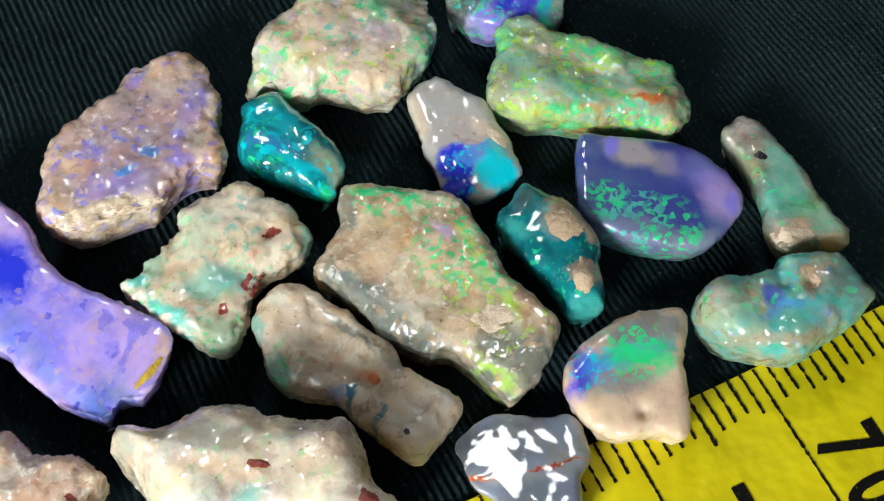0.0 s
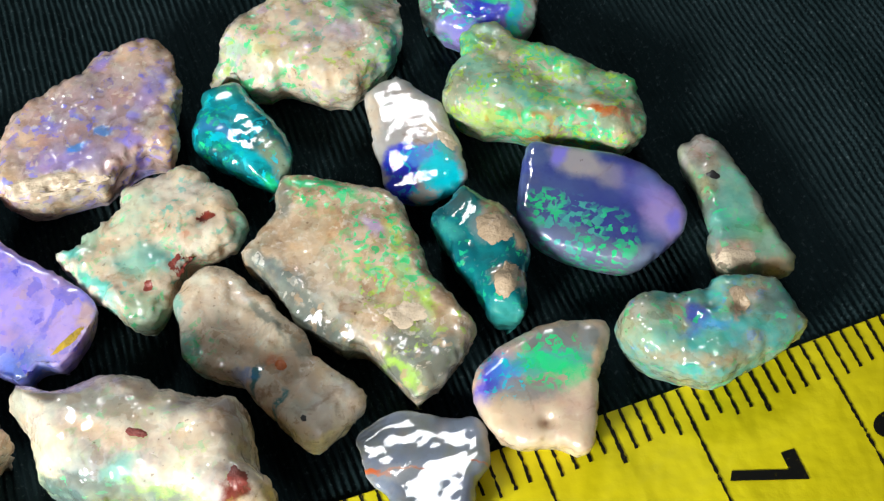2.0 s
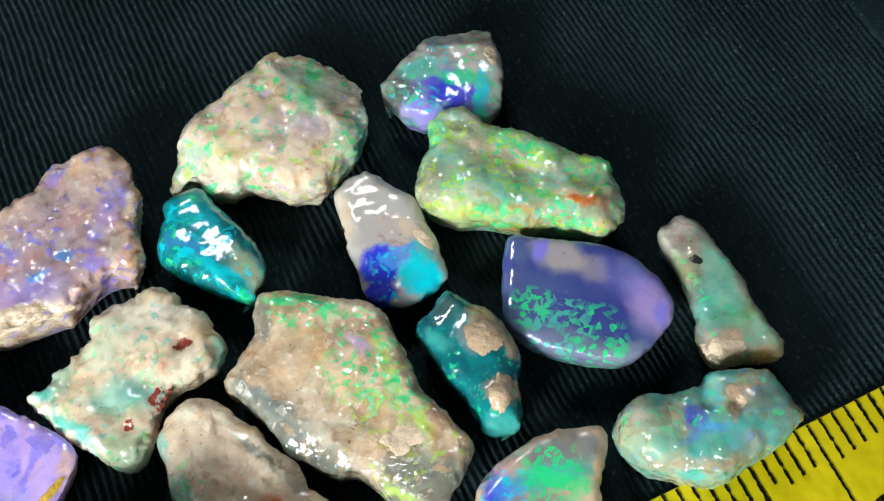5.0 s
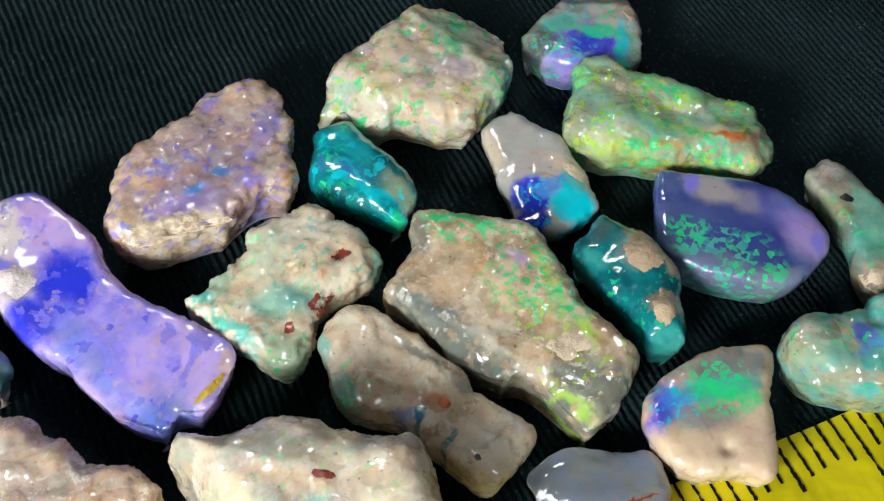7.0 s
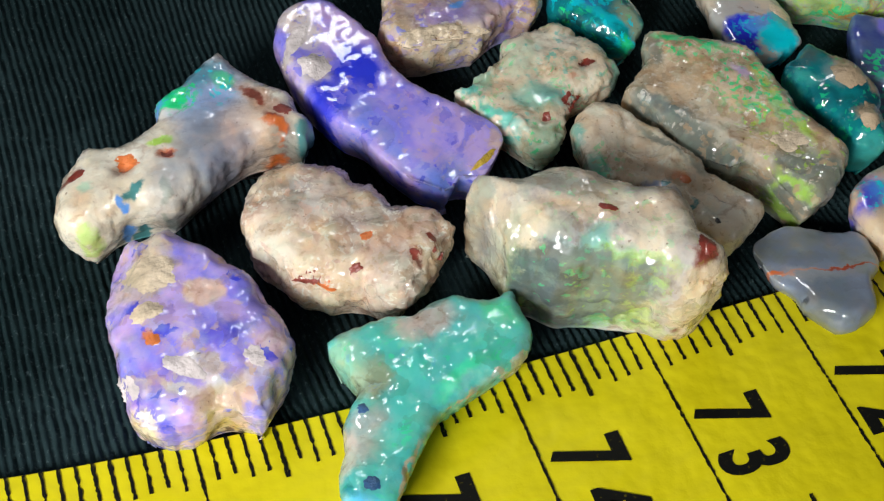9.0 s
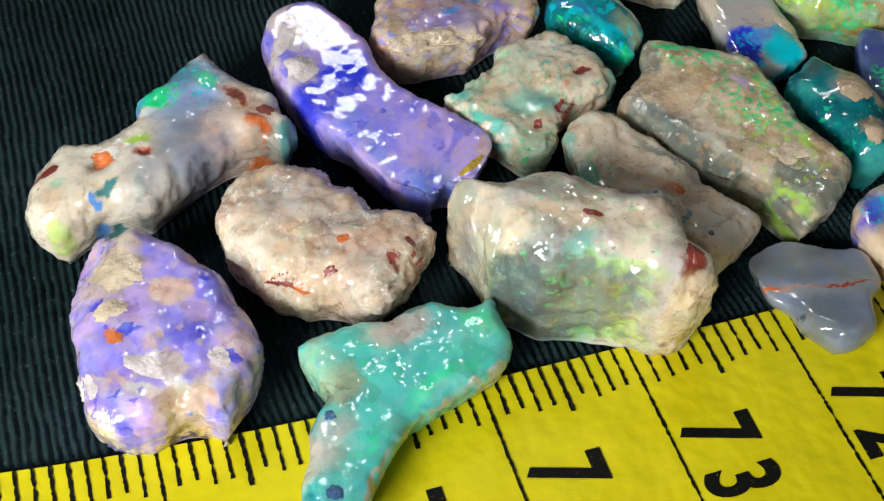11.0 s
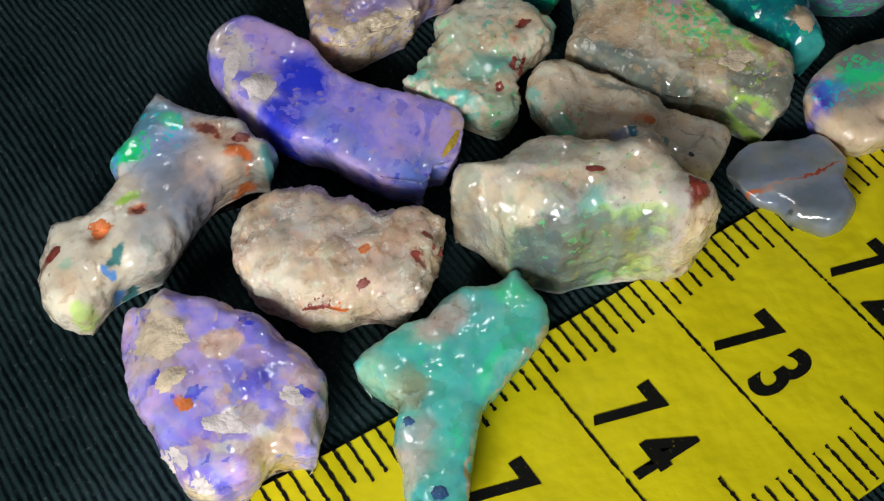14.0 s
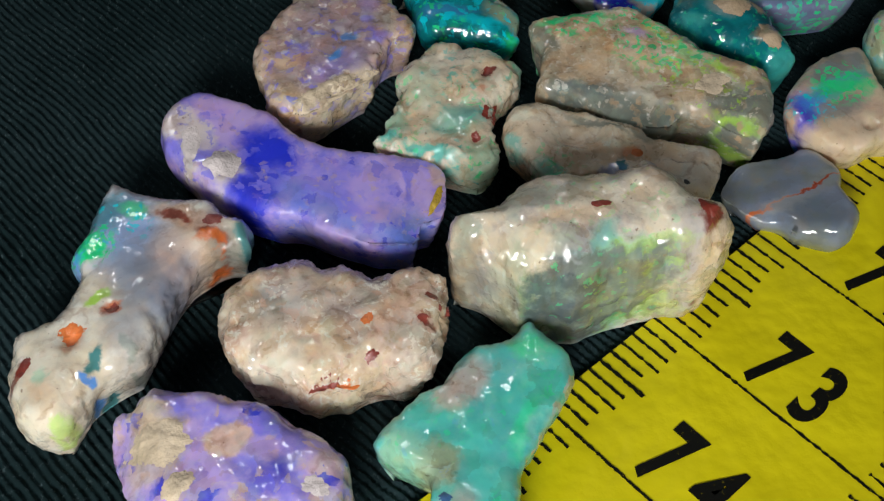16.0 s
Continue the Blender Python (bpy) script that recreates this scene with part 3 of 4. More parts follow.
stone(
    "small blue and grey opal with teal flashes", 5, (2.86, 3.37),
    [(0.40, 0.37), (0.45, 0.30), (0.44, 0.10), (0.39, -0.12), (0.30, -0.30), (0.13, -0.45), (-0.00, -0.41), (-0.16, -0.33), (-0.32, -0.28), (-0.43, -0.17), (-0.46, -0.03), (-0.52, 0.09), (-0.40, 0.15), (-0.27, 0.25), (-0.08, 0.37), (0.14, 0.38), (0.28, 0.33)],
    opal_material("opal_rock", 5, ("pale", "grey"),
                  [(-0.13, -0.19, 0.28, 0.24, -22, "violet", 0.4, 0.9),
                   (-0.05, -0.17, 0.16, 0.19, -22, "blue", 0.4, 0.9),
                   (-0.20, 0.08, 0.17, 0.10, 13, "aqua", 0.35, 0.9),
                   (0.08, -0.09, 0.20, 0.07, -34, "green", 0.4, 0.8),
                   (0.14, -0.26, 0.05, 0.24, -35, "cyan", 0.35, 0.9),
                   (-0.40, -0.02, 0.10, 0.10, -22, "slate", 0.35, 0.9)],
                  [("green", .06, .2), ("cyan", .05, .12)], gloss=0.04, bump=0.5),
    [("crust", 0.35, 0.03, 0.066, 0.131, -22, "cream", 0.006)],
    edge=0.24, inset=0.2, top=0.35, width=0.14, lumps=0.006, fine=0.007, facets=3)

stone(
    "long yellow-green ribbed opal with orange fire along one ridge", 6, (2.97, 2.45),
    [(-0.25, 0.60), (-0.12, 0.56), (-0.07, 0.49), (-0.06, 0.38), (0.12, 0.26), (0.24, 0.12), (0.40, -0.03), (0.56, -0.15), (0.62, -0.24), (0.59, -0.40), (0.56, -0.60), (0.47, -0.67), (0.33, -0.71), (0.20, -0.60), (0.00, -0.48), (-0.19, -0.40), (-0.37, -0.28), (-0.55, -0.22), (-0.65, -0.13), (-0.71, 0.00), (-0.70, 0.10), (-0.59, 0.27), (-0.50, 0.37), (-0.45, 0.55), (-0.34, 0.62)],
    opal_material("opal_rock", 6, ("sage", "mint", "cream"),
                  [(-0.21, 0.31, 0.204, 0.111, -22, "sage", 0.5, 0.8),
                   (-0.03, 0.04, 0.433, 0.041, -40, "ivory", 0.5, 0.6),
                   (0.07, 0.10, 0.242, 0.041, -43, "green", 0.5, 0.5),
                   (0.16, -0.01, 0.064, 0.054, 60, "lime", 0.5, 0.8),
                   (-0.33, -0.16, 0.273, 0.105, -28, "mint", 0.5, 0.6),
                   (-0.22, -0.19, 0.114, 0.079, -21, "aqua", 0.5, 0.5),
                   (0.05, -0.33, 0.310, 0.040, -34, "lime", 0.5, 0.6),
                   (0.27, -0.48, 0.157, 0.039, -39, "orange", 0.45, 0.95),
                   (0.19, -0.38, 0.098, 0.026, -40, "peach", 0.5, 0.8),
                   (0.42, -0.53, 0.099, 0.086, -10, "rose", 0.5, 0.7),
                   (-0.47, -0.19, 0.189, 0.121, -22, "cream", 0.5, 0.5),
                   (-0.38, -0.28, 0.392, 0.031, -27, "lime", 0.5, 0.6),
                   (-0.09, -0.42, 0.241, 0.022, -28, "orange", 0.5, 0.65),
                   (0.31, -0.69, 0.159, 0.060, -21, "peach", 0.5, 0.6),
                   (-0.41, 0.46, 0.121, 0.079, 68, "green", 0.5, 0.6),
                   (0.51, -0.26, 0.162, 0.036, -46, "green", 0.5, 0.5),
                   (0.13, -0.52, 0.338, 0.052, -29, "sage", 0.5, 0.7)],
                  [("green", .07, .28), ("lime", .05, .25), ("aqua", .06, .12), ("orange", .05, .07)], gloss=0.05, bump=0.8),
    [],
    edge=0.3, inset=0.2, top=0.42, width=0.11, lumps=0.01, fine=0.012, rag=0.023, bumps=[(0.03, -0.06, 0.12, -0.06), (-0.39, -0.10, 0.16, 0.05), (0.25, -0.47, 0.16, 0.05)])

stone(
    "smooth violet-blue opal with green sparkle at its rim", 7, (3, 1.44),
    [(-0.27, 0.54), (-0.11, 0.45), (0.09, 0.34), (0.29, 0.22), (0.42, 0.08), (0.50, -0.13), (0.51, -0.32), (0.43, -0.44), (0.26, -0.53), (0.09, -0.59), (-0.03, -0.58), (-0.20, -0.48), (-0.38, -0.35), (-0.50, -0.22), (-0.57, -0.10), (-0.57, 0.05), (-0.48, 0.26), (-0.38, 0.45), (-0.32, 0.53)],
    opal_material("opal_rock", 7, ("slateblue", "navy"),
                  [(-0.08, -0.09, 0.345, 0.242, -45, "navy", 0.7, 0.7),
                   (-0.06, 0.26, 0.172, 0.117, -47, "pinkgrey", 0.4, 0.8),
                   (0.10, 0.10, 0.106, 0.098, 1, "pinkgrey", 0.5, 0.5),
                   (-0.15, 0.35, 0.101, 0.053, 49, "violet", 0.4, 0.95),
                   (0.34, -0.32, 0.230, 0.135, -81, "lilac", 0.5, 0.75),
                   (0.37, -0.38, 0.088, 0.051, 61, "violet", 0.5, 0.9),
                   (-0.28, -0.37, 0.409, 0.094, -42, "bluegrey", 0.6, 0.7),
                   (-0.39, 0.16, 0.260, 0.107, -27, "slateblue", 0.5, 0.6),
                   (0.00, -0.53, 0.185, 0.060, -6, "bluegrey", 0.5, 0.8),
                   (0.27, -0.06, 0.185, 0.124, -59, "violet", 0.7, 0.35)],
                  [("green", .06, .34, -0.40, -0.02, 0.15), ("green", .06, .24, -0.12, -0.36, 0.22), ("aqua", .07, .25, -0.30, -0.20, 0.24)], gloss=0.06, bump=0.15, grain=0.1, warp=0.05),
    [],
    edge=0.26, inset=0.2, top=0.33, width=0.07, lumps=0.003, fine=0.002, rag=0.009)

stone(
    "slender pale opal with a mint green band and a dark speck", 8, (3.83, 1.14),
    [(0.07, 0.59), (0.15, 0.49), (0.19, 0.36), (0.20, 0.16), (0.22, -0.05), (0.21, -0.26), (0.21, -0.44), (0.24, -0.53), (0.18, -0.61), (0.09, -0.60), (-0.06, -0.54), (-0.25, -0.51), (-0.29, -0.40), (-0.28, -0.27), (-0.22, -0.17), (-0.19, -0.00), (-0.15, 0.16), (-0.14, 0.33), (-0.16, 0.44), (-0.15, 0.53), (-0.05, 0.56)],
    opal_material("opal_rock", 8, ("sage", "gel"),
                  [(-0.03, 0.45, 0.133, 0.114, 47, "pinkgrey", 0.4, 0.9),
                   (0.06, 0.17, 0.118, 0.097, 83, "aqua", 0.5, 0.65),
                   (-0.01, -0.09, 0.176, 0.150, 80, "aqua", 0.5, 0.65),
                   (0.01, -0.27, 0.133, 0.117, 5, "green", 0.7, 0.3),
                   (-0.16, -0.20, 0.121, 0.073, 59, "aqua", 0.5, 0.5),
                   (0.09, -0.43, 0.123, 0.106, 36, "mint", 0.5, 0.6),
                   (-0.17, -0.42, 0.129, 0.097, -14, "rose", 0.4, 0.85),
                   (0.07, -0.56, 0.118, 0.047, -21, "cream", 0.4, 0.8),
                   (-0.01, 0.28, 0.086, 0.053, 59, "tan", 0.5, 0.5),
                   (0.17, -0.07, 0.159, 0.037, -85, "gel", 0.5, 0.75)],
                  [("green", .05, .12)], gloss=0.06, bump=0.9),
    [("crust", -0.18, -0.43, 0.164, 0.081, -23, "cream", 0.006),
     ("inclusion", -0.03, 0.21, 0.053, 0.044, -23, "dark", 0.003)],
    edge=0.2, inset=0.2, top=0.28, width=0.09, lumps=0.005, fine=0.005)

stone(
    "knobbly teal and brown opal nugget", 9, (3.29, 0.29),
    [(0.41, 0.21), (0.51, 0.17), (0.54, 0.03), (0.56, -0.11), (0.56, -0.22), (0.44, -0.28), (0.34, -0.32), (0.19, -0.32), (0.01, -0.37), (-0.15, -0.37), (-0.29, -0.28), (-0.46, -0.17), (-0.55, -0.04), (-0.58, 0.10), (-0.57, 0.19), (-0.48, 0.27), (-0.33, 0.31), (-0.21, 0.26), (-0.09, 0.23), (0.06, 0.21), (0.13, 0.28), (0.28, 0.26)],
    opal_material("opal_rock", 9, ("turquoise", "sage"),
                  [(-0.43, 0.07, 0.130, 0.120, 33, "sage", 0.5, 0.8),
                   (-0.46, 0.16, 0.090, 0.071, -15, "pinkgrey", 0.5, 0.5),
                   (-0.39, -0.05, 0.143, 0.070, -21, "mint", 0.5, 0.5),
                   (-0.12, 0.02, 0.082, 0.073, 33, "blue", 0.5, 0.7),
                   (-0.12, -0.09, 0.150, 0.048, -1, "sky", 0.5, 0.6),
                   (-0.21, 0.11, 0.090, 0.051, -20, "tan", 0.5, 0.5),
                   (0.16, 0.02, 0.135, 0.034, 48, "rose", 0.35, 0.9),
                   (0.28, 0.06, 0.098, 0.031, 8, "rose", 0.4, 0.8),
                   (0.35, -0.00, 0.148, 0.109, -13, "gel", 0.5, 0.75),
                   (0.41, -0.18, 0.091, 0.071, -10, "gel", 0.5, 0.65),
                   (-0.11, -0.20, 0.143, 0.070, -20, "aqua", 0.5, 0.7),
                   (-0.15, -0.28, 0.142, 0.031, -22, "tan", 0.5, 0.5),
                   (-0.36, -0.21, 0.174, 0.039, -32, "tan", 0.5, 0.5),
                   (0.20, -0.17, 0.144, 0.050, -21, "aqua", 0.5, 0.5),
                   (0.15, 0.17, 0.091, 0.044, -20, "mint", 0.5, 0.6)],
                  [("green", .06, .12), ("sky", .07, .08)], gloss=0.08, bump=1.1),
    [("crust", 0.18, 0.05, 0.098, 0.066, -95, "tan", 0.006)],
    edge=0.3, inset=0.2, top=0.46, width=0.14, lumps=0.016, fine=0.011, bumps=[(-0.40, 0.11, 0.16, 0.03), (0.17, -0.00, 0.05, -0.06), (0.01, 0.11, 0.08, -0.06)])

stone(
    "half cream half grey opal with a blue-green band across it", 10, (2.24, 0.21),
    [(0.25, 0.39), (0.41, 0.34), (0.48, 0.30), (0.41, 0.18), (0.28, 0.02), (0.19, -0.15), (0.11, -0.32), (0.04, -0.43), (-0.04, -0.44), (-0.13, -0.35), (-0.36, -0.32), (-0.46, -0.23), (-0.51, -0.09), (-0.54, 0.05), (-0.52, 0.15), (-0.44, 0.26), (-0.33, 0.33), (-0.18, 0.37), (0.01, 0.41), (0.15, 0.42)],
    opal_material("opal_rock", 10, ("cream", "rose"),
                  [(0.13, 0.23, 0.30, 0.14, -12, "grey", 0.3, 1),
                   (-0.04, 0.15, 0.30, 0.08, -7, "aqua", 0.4, 0.9),
                   (0.03, 0.10, 0.21, 0.06, -34, "green", 0.5, 0.8),
                   (-0.39, 0.15, 0.08, 0.17, -40, "blue", 0.5, 0.9),
                   (-0.29, 0.15, 0.10, 0.11, -23, "sky", 0.5, 0.7),
                   (-0.16, -0.00, 0.22, 0.08, -8, "grey", 0.5, 0.8),
                   (0.26, -0.01, 0.04, 0.23, -23, "peach", 0.5, 0.7),
                   (-0.14, -0.21, 0.04, 0.03, -24, "tan", 0.5, 0.8),
                   (-0.35, -0.17, 0.24, 0.15, -34, "cream", 0.5, 0.6)],
                  [("green", .06, .3, 0.01, 0.15, 0.21), ("cyan", .05, .2, -0.31, 0.15, 0.18)], gloss=0.05, bump=0.25, grain=0.2),
    [],
    edge=0.22, inset=0.2, top=0.31, width=0.1, lumps=0.005, fine=0.003, bumps=[(-0.17, -0.22, 0.04, -0.05)])

stone(
    "grey translucent opal chip with a thin red line", 11, (1.37, -0),
    [(-0.11, 0.40), (0.06, 0.32), (0.19, 0.24), (0.34, 0.21), (0.37, 0.11), (0.32, -0.11), (0.20, -0.18), (0.15, -0.32), (0.09, -0.43), (-0.08, -0.48), (-0.18, -0.46), (-0.26, -0.34), (-0.32, -0.22), (-0.31, -0.11), (-0.41, -0.00), (-0.42, 0.13), (-0.41, 0.31), (-0.25, 0.37)],
    opal_material("opal_rock", 11, ("bluegrey", "grey"),
                  [(-0.04, 0.18, 0.35, 0.16, -18, "slate", 0.5, 0.35),
                   (-0.12, -0.03, 0.43, 0.01, -12, "orange", 0.5, 0.8),
                   (-0.17, -0.05, 0.17, 0.05, -24, "pale", 0.6, 0.5),
                   (-0.37, 0.05, 0.06, 0.02, -17, "orange", 0.4, 0.9),
                   (0.06, -0.07, 0.16, 0.01, -12, "red", 0.5, 0.8),
                   (-0.14, -0.26, 0.22, 0.20, -55, "slate", 0.5, 0.5)],
                  [], gloss=0.02, bump=0.02, grain=0.15),
    [],
    edge=0.14, inset=0.2, top=0.2, width=0.09, lumps=0.003, fine=0.002, square=2.0, tilt=(0.07, -0.2), rag=0.009)

stone(
    "glossy teal opal with a brown sandstone cap", 12, (2.16, 1.22),
    [(-0.03, 0.54), (0.02, 0.48), (0.09, 0.36), (0.17, 0.29), (0.23, 0.18), (0.26, 0.03), (0.23, -0.13), (0.14, -0.26), (0.09, -0.42), (0.02, -0.52), (-0.13, -0.47), (-0.18, -0.43), (-0.20, -0.24), (-0.23, -0.10), (-0.26, 0.12), (-0.32, 0.33), (-0.32, 0.36), (-0.19, 0.41), (-0.11, 0.49)],
    opal_material("opal_rock", 12, ("teal", "deep"),
                  [(0.11, 0.16, 0.133, 0.112, -77, "tan", 0.35, 0.9),
                   (0.18, -0.03, 0.100, 0.064, 66, "tan", 0.35, 0.8),
                   (0.04, -0.30, 0.126, 0.073, -10, "tan", 0.35, 0.9),
                   (-0.11, 0.38, 0.095, 0.094, 68, "slate", 0.5, 0.7),
                   (-0.20, 0.01, 0.201, 0.051, -74, "deep", 0.5, 0.7),
                   (-0.09, -0.47, 0.125, 0.051, -22, "aqua", 0.5, 0.5),
                   (-0.03, 0.13, 0.114, 0.072, 84, "pale", 0.6, 0.35),
                   (-0.24, 0.20, 0.113, 0.044, -75, "aqua", 0.6, 0.4)],
                  [("green", .05, .1), ("white", .03, .04)], gloss=0.03, bump=0.25, grain=0.2),
    [("crust", 0.04, 0.07, 0.163, 0.146, -47, "tan", 0.006),
     ("crust", -0.02, -0.31, 0.094, 0.163, -23, "tan", 0.006)],
    edge=0.28, inset=0.2, top=0.42, width=0.12, lumps=0.008, fine=0.006, facets=2, bumps=[(0.05, 0.09, 0.13, 0.06), (-0.02, -0.32, 0.09, 0.04)])

stone(
    "large clear grey opal with sandstone face and green fire", 13, (1.26, 1.27),
    [(-0.25, 0.89), (-0.10, 0.84), (0.08, 0.73), (0.27, 0.60), (0.41, 0.53), (0.46, 0.42), (0.46, 0.21), (0.46, 0.05), (0.45, -0.12), (0.50, -0.26), (0.56, -0.43), (0.61, -0.56), (0.51, -0.68), (0.32, -0.85), (0.12, -0.93), (0.05, -0.83), (-0.02, -0.68), (-0.12, -0.47), (-0.24, -0.44), (-0.33, -0.33), (-0.45, -0.18), (-0.51, 0.05), (-0.59, 0.25), (-0.68, 0.36), (-0.63, 0.44), (-0.50, 0.52), (-0.39, 0.62), (-0.35, 0.79)],
    opal_material("opal_rock", 13, ("cream", "tan", "ivory"),
                  [(-0.40, -0.13, 0.580, 0.149, -60, "gel", 0.22, 0.96),
                   (0.17, -0.72, 0.275, 0.237, -13, "gel", 0.3, 0.92),
                   (-0.32, 0.67, 0.179, 0.087, 67, "gel", 0.35, 0.8),
                   (-0.08, 0.72, 0.176, 0.048, -22, "green", 0.4, 0.85),
                   (0.08, 0.62, 0.073, 0.044, -22, "green", 0.4, 0.8),
                   (0.30, 0.14, 0.157, 0.053, -90, "lime", 0.6, 0.55),
                   (0.27, -0.08, 0.123, 0.056, 89, "green", 0.6, 0.5),
                   (0.35, -0.35, 0.095, 0.041, -80, "lime", 0.5, 0.8),
                   (0.18, 0.26, 0.081, 0.045, 88, "lilac", 0.6, 0.6),
                   (-0.21, 0.31, 0.249, 0.204, -21, "tan", 0.5, 0.35),
                   (-0.18, -0.14, 0.213, 0.113, -64, "ivory", 0.5, 0.6),
                   (0.42, -0.22, 0.228, 0.046, -79, "brown", 0.4, 0.6),
                   (0.22, -0.42, 0.175, 0.122, -67, "sage", 0.6, 0.5),
                   (0.07, -0.73, 0.147, 0.034, -62, "lime", 0.5, 0.7),
                   (-0.50, 0.18, 0.221, 0.052, -67, "slate", 0.5, 0.5)],
                  [("green", .06, .20, 0.35, 0.14, 0.44), ("lime", .05, .12, 0.29, -0.28, 0.46), ("green", .06, .25, -0.03, 0.67, 0.22), ("white", .05, .12), ("tan", .08, .14)], gloss=0.06, bump=0.95),
    [("crust", 0.20, -0.40, 0.147, 0.102, -23, "cream", 0.006)],
    edge=0.33, inset=0.2, top=0.44, width=0.12, lumps=0.01, fine=0.01, rag=0.017, cuts=[(-0.35, -0.12, -145, 0.4, 0.8)])

stone(
    "pale green and cream opal with brick-red pits", 14, (0.07, 1.96),
    [(0.33, 0.50), (0.44, 0.42), (0.52, 0.28), (0.57, 0.15), (0.60, -0.02), (0.56, -0.11), (0.41, -0.15), (0.27, -0.19), (0.12, -0.29), (0.04, -0.43), (-0.06, -0.57), (-0.19, -0.59), (-0.24, -0.55), (-0.37, -0.38), (-0.47, -0.22), (-0.56, -0.06), (-0.62, 0.07), (-0.52, 0.11), (-0.42, 0.20), (-0.25, 0.22), (-0.11, 0.30), (-0.09, 0.43), (0.02, 0.46), (0.17, 0.46), (0.30, 0.50)],
    opal_material("opal_rock", 14, ("ivory", "cream", "mint"),
                  [(-0.10, -0.16, 0.180, 0.142, -29, "aqua", 0.4, 0.65),
                   (0.06, -0.23, 0.138, 0.072, -24, "teal", 0.5, 0.4),
                   (-0.43, 0.10, 0.148, 0.112, 21, "mint", 0.5, 0.75),
                   (-0.52, 0.04, 0.070, 0.059, -38, "aqua", 0.4, 0.9),
                   (-0.39, -0.25, 0.193, 0.038, -65, "aqua", 0.4, 0.85),
                   (-0.40, -0.09, 0.122, 0.039, -66, "ivory", 0.4, 0.85),
                   (-0.13, -0.52, 0.154, 0.135, -35, "mint", 0.5, 0.6),
                   (0.02, 0.31, 0.143, 0.126, -35, "ivory", 0.5, 0.8),
                   (-0.06, 0.22, 0.169, 0.142, 81, "mint", 0.6, 0.35),
                   (0.48, 0.05, 0.126, 0.107, 73, "cream", 0.5, 0.8),
                   (0.56, -0.10, 0.109, 0.043, 69, "aqua", 0.4, 0.65),
                   (0.22, -0.09, 0.046, 0.033, -25, "orange", 0.5, 0.5),
                   (-0.20, -0.02, 0.104, 0.080, -29, "peach", 0.6, 0.5)],
                  [("green", .05, .12), ("aqua", .06, .12)], gloss=0.05, bump=0.8),
    [("inclusion", 0.37, 0.02, 0.075, 0.053, 18, "red", 0.003),
     ("inclusion", -0.08, -0.35, 0.038, 0.043, -23, "red", 0.003),
     ("inclusion", 0.15, -0.25, 0.103, 0.063, 17, "red", 0.003)],
    edge=0.28, inset=0.2, top=0.38, width=0.13, lumps=0.013, fine=0.016, rag=0.034, bumps=[(0.36, 0.03, 0.06, -0.05), (-0.09, -0.37, 0.04, -0.05), (-0.32, -0.39, 0.10, 0.04)])

stone(
    "cream stick-shaped opal with grooves and teal bands", 15, (0.61, 0.96),
    [(-0.13, 0.65), (-0.08, 0.59), (-0.00, 0.45), (0.10, 0.34), (0.12, 0.18), (0.24, 0.04), (0.24, -0.10), (0.34, -0.23), (0.41, -0.35), (0.49, -0.45), (0.46, -0.54), (0.30, -0.63), (0.11, -0.71), (0.05, -0.65), (-0.03, -0.51), (-0.15, -0.33), (-0.21, -0.15), (-0.36, -0.05), (-0.47, 0.02), (-0.53, 0.18), (-0.47, 0.31), (-0.48, 0.48), (-0.42, 0.58), (-0.31, 0.66)],
    opal_material("opal_rock", 15, ("cream", "ivory", "cream"),
                  [(-0.12, 0.38, 0.224, 0.030, -61, "tan", 0.5, 0.6),
                   (0.02, 0.18, 0.257, 0.025, -66, "gel", 0.4, 0.75),
                   (-0.11, 0.03, 0.253, 0.035, -66, "peach", 0.5, 0.6),
                   (-0.24, 0.27, 0.177, 0.073, -57, "ivory", 0.5, 0.8),
                   (-0.45, 0.10, 0.129, 0.068, -76, "aqua", 0.5, 0.7),
                   (-0.53, 0.08, 0.101, 0.044, -24, "green", 0.5, 0.55),
                   (-0.11, -0.18, 0.107, 0.027, 54, "teal", 0.4, 0.9),
                   (-0.02, -0.39, 0.112, 0.027, 48, "teal", 0.4, 0.9),
                   (-0.19, -0.16, 0.085, 0.037, -23, "sky", 0.6, 0.5),
                   (0.01, -0.11, 0.060, 0.044, -23, "orange", 0.5, 0.6),
                   (0.20, -0.51, 0.166, 0.140, -21, "ivory", 0.5, 0.75),
                   (0.37, -0.46, 0.084, 0.072, -18, "pale", 0.5, 0.6),
                   (-0.49, 0.43, 0.099, 0.041, 70, "aqua", 0.5, 0.7),
                   (0.12, 0.24, 0.108, 0.037, -62, "brown", 0.5, 0.4),
                   (0.20, -0.09, 0.095, 0.049, -88, "gel", 0.4, 0.7)],
                  [("green", .05, .1, -0.44, 0.09, 0.24), ("white", .04, .14), ("tan", .06, .15)], gloss=0.06, bump=0.9),
    [("inclusion", 0.04, -0.17, 0.047, 0.044, -23, "orange", 0.003),
     ("inclusion", 0.08, -0.55, 0.020, 0.028, -23, "dark", 0.003)],
    edge=0.28, inset=0.2, top=0.38, width=0.11, lumps=0.01, fine=0.012, bumps=[(-0.16, 0.26, 0.14, -0.05), (0.05, 0.05, 0.10, 0.04), (0.10, -0.26, 0.07, -0.05)], ridges=[(-52, 0.21, 0.020)])

